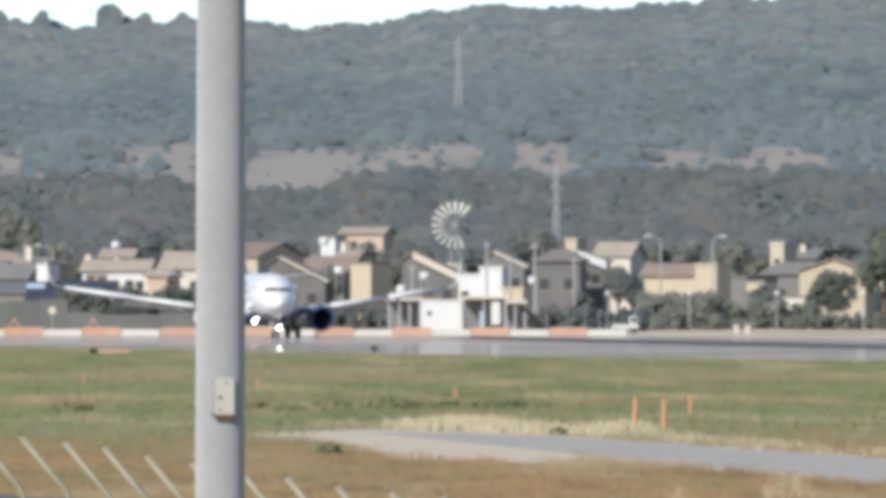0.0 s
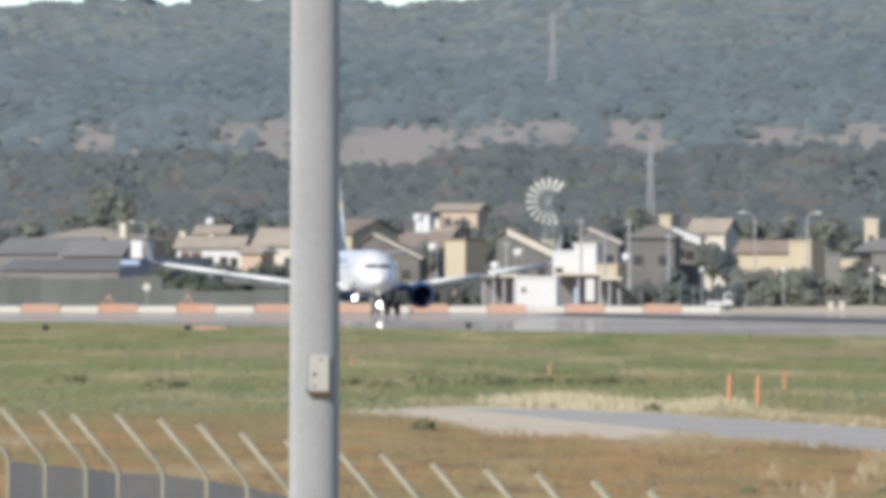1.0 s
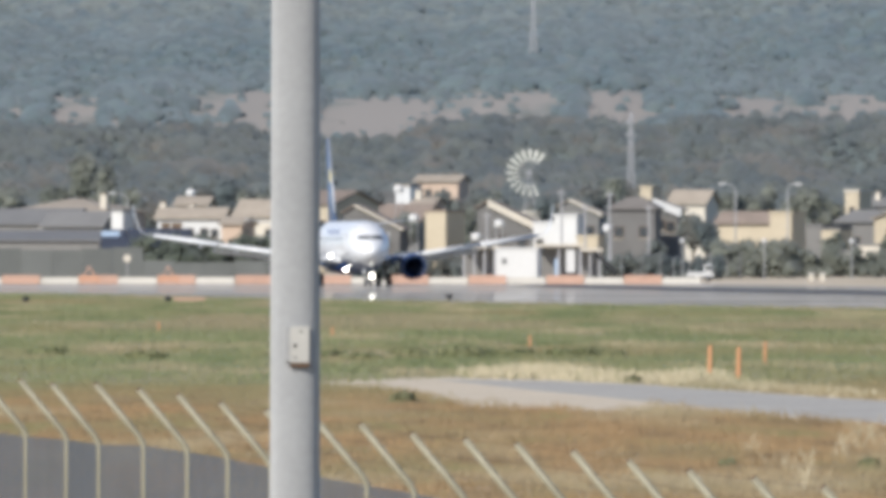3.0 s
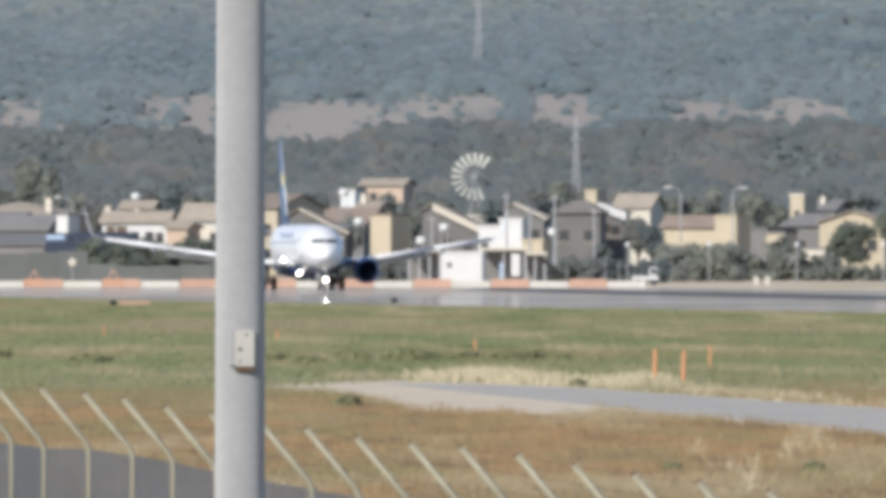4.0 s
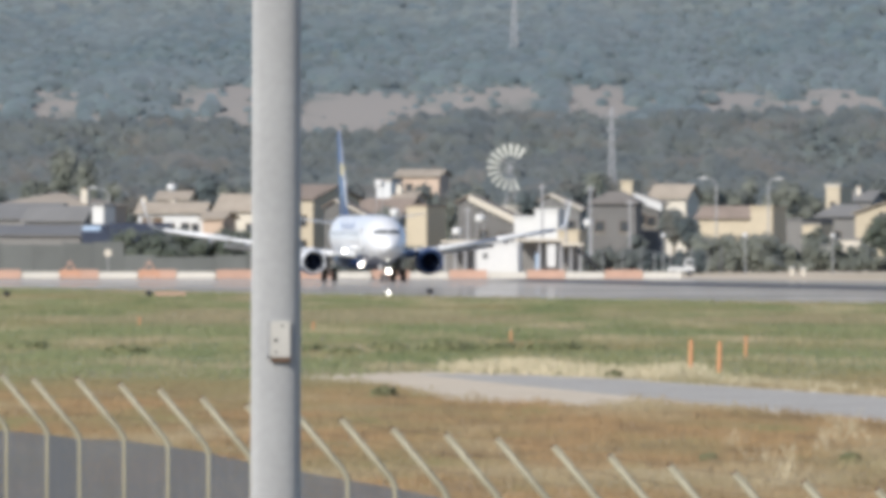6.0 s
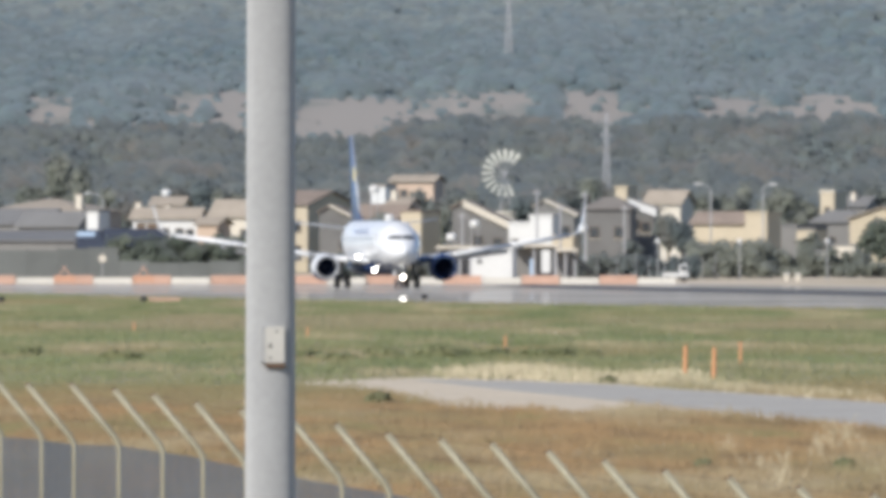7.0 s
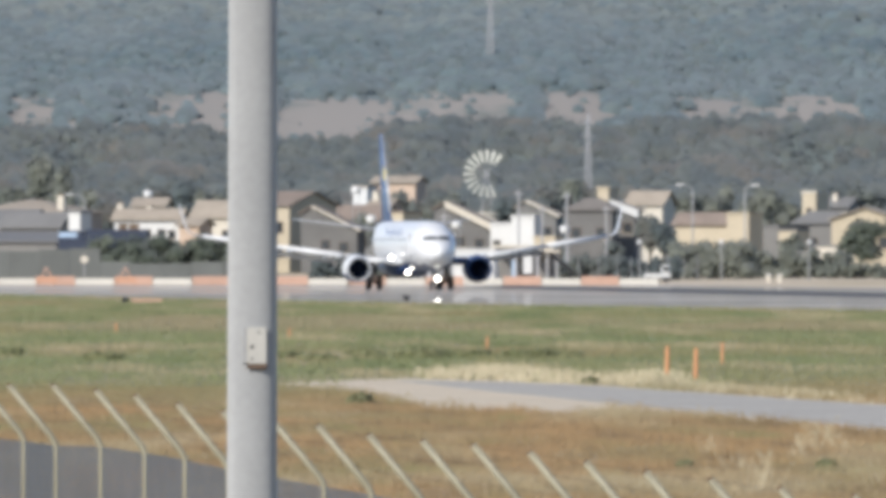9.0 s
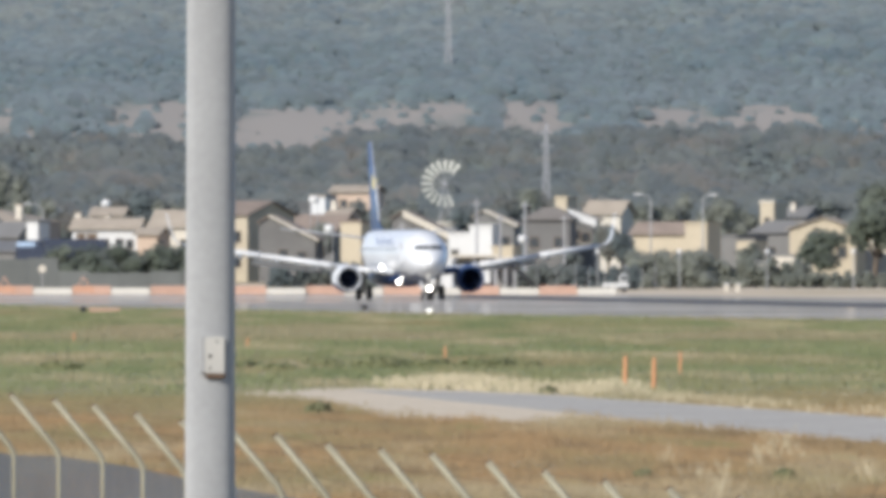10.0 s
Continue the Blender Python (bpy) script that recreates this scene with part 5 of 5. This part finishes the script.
for x, y, h in ((6.06, 505, 0.82), (6.73, 497, 0.82), (8.38, 560, 0.64), (1.513, 640, 0.42), (-5.93, 720, 0.36), (-13.33, 760, 0.36)):
    t = thing("marker_stake", pose(x, y, 0, 0, 1.5, 0), "orange plastic marker stake in the grass", "stake", "marker stakes")
    part("tube", tubed((0, 0, -0.05), (0, 0, h), 0.058 if h > 0.7 else 0.042, 0.054 if h > 0.7 else 0.038, 10), ORANGE, t)
    part("cap", tubed((0, 0, h + 0.002), (0, 0, h + 0.03), 0.048 if h > 0.7 else 0.034, 0.03, 10), ORANGE, t)


t = thing("runway_sign", pose(-19.07, 1140, 0), "low red runway sign board in the grass", "sign")
part("board", boxed(0, 1.9, -0.06, 0.06, 0.08, 0.30, 0.02), REDBAR, t)
for px in (0.2, 1.7):
    part("leg", tubed((px, 0, -0.03), (px, 0, 0.1), 0.03, seg=6), DARK, t)


def tank_stand(x, y, top):
    t = thing("water_tank", pose(x, y, 0), "small white roof-level water tank on a stand", "water tank", "water tanks")
    for sx in (-0.4, 0.4):
        for sy in (-0.4, 0.4):
            part("leg", tubed((sx, sy, -0.05), (sx, sy, top - 0.9), 0.05, seg=6), LATTICE, t)
    bm = bmesh.new()
    loft(bm, [section_z(0, 0, z, r, 14) for z, r in ((top - 0.9, 0.55), (top - 0.85, 0.62), (top - 0.15, 0.62), (top, 0.3))])
    part("tank", bm, LIMEWASH, t, "white tank", True)


for x, y, top in ((1.695, 2330, 6.57), (-1.185, 2300, 4.92), (-9.04, 2350, 7.30), (15.12, 2310, 5.98), (-11.11, 2380, 11.03), (-39.07, 2470, 10.79)):
    tank_stand(x, y, top)


# ---- grass ----
def tufts(name, count, area, h0, h1, material, label, keep=None, blades=6, spread=0.16, wide=0.018):
    x = rng.uniform(-1, 1, count)
    y = area[0] + (area[1] - area[0]) * rng.random(count) ** area[2]
    x = x * (0.0265 * y + 1.5)
    if keep is not None:
        ok = keep(x, y)
        x, y = x[ok], y[ok]
    n = len(x)
    bx = x[:, None] + rng.normal(0, spread, (n, blades))
    by = y[:, None] + rng.normal(0, spread, (n, blades))
    h = rng.uniform(h0, h1, (n, 1)) * rng.uniform(0.6, 1.15, (n, blades))
    lx, ly = rng.normal(0, 0.35, (2, n, blades)) * h
    an = rng.uniform(0, math.pi, (n, blades))
    wx, wy = wide * np.cos(an), wide * np.sin(an)
    z = np.zeros_like(bx) - 0.02
    tri = np.stack([np.stack([bx - wx, by - wy, z], -1), np.stack([bx + wx, by + wy, z], -1), np.stack([bx + lx * 0.6 + wx * 0.6, by + ly * 0.6, h * 0.6], -1), np.stack([bx + lx, by + ly, h], -1)], 2).reshape(-1, 3)
    base = np.arange(n * blades) * 4
    faces = np.stack([base, base + 1, base + 2, base + 3], 1)
    me = bpy.data.meshes.new(name)
    me.from_pydata(tri.tolist(), [], faces.tolist())
    ob = part(name, me, material)
    tagged(ob, label, "grass", kind="stuff")


def off_paving(x, y):
    """Grass keeps off the paved areas, but straggles over their edges."""
    jx, jy = x + rng.normal(0, 0.06, len(x)), y + rng.normal(0, 5.0, len(y))
    return ~(inside(TRACK, jx, jy) | inside(SERVICE, x, y) | inside(RUNWAY, jx, jy))


tufts("meadow_grass", 30000, (245, 470, 0.8), 0.05, 0.15, TUFT, "dry brown and straw grass tufts", off_paving, 7, 0.13, 0.014)
tufts("airfield_grass", 34000, (430, 1330, 0.75), 0.08, 0.2, TUFT, "short green airfield grass with dry patches", off_paving, 6, 0.22, 0.03)


def straw_band(x, y):
    n = np.array([noise.noise((a * 0.35, b * 0.02, 3.0)) for a, b in zip(x, y)])
    main = (x > -0.4) & (x < 6.1) & (y > 478) & (y < 526 - abs(x - 1.8) * 4.5 + 26 * n) & (rng.random(len(x)) < 0.75 + 0.5 * n)
    verge = (x > 3.5) & (y > 440 - 7 * (x - 6)) & (y < 500 - 7 * (x - 6) + 60 * n) & (rng.random(len(x)) < 0.10 + 0.5 * n)
    return off_paving(x, y) & (main | verge)


tufts("verge_grass", 2600, (330, 440, 1.0), 0.12, 0.3, TUFT, "brown grass straggling along the road edge",
      lambda x, y: off_paving(x, y) & inside([(a + 0.5, b - 26) for a, b in TRACK], x, y), 8, 0.15, 0.012)
tufts("straw_grass", 14000, (400, 560, 1.0), 0.10, 0.27, STRAW, "bleached straw grass beside the service road", straw_band, 8, 0.2, 0.02)
tufts("tall_weeds", 60, (255, 330, 1.0), 0.25, 0.5, STRAW, "tall dry weed stalks in the foreground", lambda x, y: off_paving(x, y) & (x > 2.5), 16, 0.10, 0.006)


def bush(x, y, r, label, material=None, squash=0.7):
    blobs = [(rng.uniform(-0.5, 0.5) * r, rng.uniform(-0.5, 0.5) * r, r * squash * rng.uniform(0.3, 0.7), r * 0.55, r * 0.5 * squash) for _ in range(6)]
    t = thing("bush", pose(x, y, 0), label, "bush")
    part("foliage", leaves("foliage", blobs, 420, 0.09 * r + 0.05, material or LEAF), material or LEAF, t)
    part("bush_heart", clumps("bush_heart", [(a, b, c, d * 0.65, e * 0.65) for a, b, c, d, e in blobs], material or LEAF), material or LEAF, t)


bush(3.72, 479, 0.27, "small dark green bush beside the road", WEED)
bush(-1.896, 420, 0.36, "grey-green weed clump at the track's end", WEED)
bush(3.92, 300, 0.16, "low green weed in dry grass", WEED)
bush(6.15, 300, 0.18, "low dark weed in dry grass", WEED)
for x, y, r in ((-5.1, 590, 0.55), (-3.9, 580, 0.5), (-2.6, 600, 0.5), (-0.6, 590, 0.75), (0.8, 600, 0.5), (2.7, 595, 0.6), (3.3, 610, 0.5), (-13.9, 600, 0.6), (-10.6, 580, 0.6), (3.9, 600, 0.4)):
    bush(x, y, r * 1.5, "low dull green weed patch in the airfield grass", SEDGE, 0.26)


def dry_weed(x, y, h, n, label):
    """A fan of dry stalks, each with a few side twigs, from one root."""
    t = thing("dry_weed", pose(x, y, 0), label, "weed", "dry weeds")
    stalks, twigs = bmesh.new(), bmesh.new()
    for i in range(n):
        an, lean = rng.uniform(0, 6.28), rng.uniform(0.05, 0.55)
        top = Vector((h * lean * math.cos(an), h * lean * math.sin(an), h * rng.uniform(0.55, 1.0)))
        tube(stalks, (0, 0, -0.03), top, 0.004, 0.003, 4, False)
        for k in range(3):
            a = top * rng.uniform(0.45, 0.95)
            tube(twigs, a, a + Vector((rng.uniform(-0.12, 0.12), rng.uniform(-0.12, 0.12), rng.uniform(0.03, 0.14))) * h * 1.3, 0.003, 0.005, 4, False)
    for o in (part("stalk_fan", stalks, STRAW, t), part("seed_spray", twigs, STRAW, t)):
        o["kind"] = "stuff"


for x, y, h, n in ((6.45, 322, 0.62, 20), (6.1, 318, 0.45, 12), (6.9, 330, 0.5, 14), (5.2, 300, 0.36, 10)):
    dry_weed(x, y, h, n, "pale dry weed stalks standing in brown grass")


# ---- last: what moves ----
def motions():
    walk(plane, [
        (0, pose(-12.90, 1582.92, RUNWAY_Z, 0, 0, -84.50)),
        (1, pose(-12.42, 1577.66, RUNWAY_Z, 0, 0, -84.33)),
        (2, pose(-11.97, 1572.87, RUNWAY_Z, 0, 0, -84.16)),
        (3, pose(-11.44, 1567.34, RUNWAY_Z, 0, 0, -83.99)),
        (4, pose(-10.72, 1560.18, RUNWAY_Z, 0, 0, -83.82)),
        (5, pose(-9.76, 1550.77, RUNWAY_Z, 0, 0, -83.65)),
        (6, pose(-8.49, 1538.75, RUNWAY_Z, 0, 0, -83.48)),
        (7, pose(-6.88, 1524.00, RUNWAY_Z, 0, 0, -83.31)),
        (8, pose(-4.93, 1506.58, RUNWAY_Z, 0, 0, -83.14)),
        (9, pose(-2.66, 1486.73, RUNWAY_Z, 0, 0, -82.97)),
        (10, pose(-0.08, 1464.81, RUNWAY_Z, 0, 0, -82.80)),
    ])


motions()
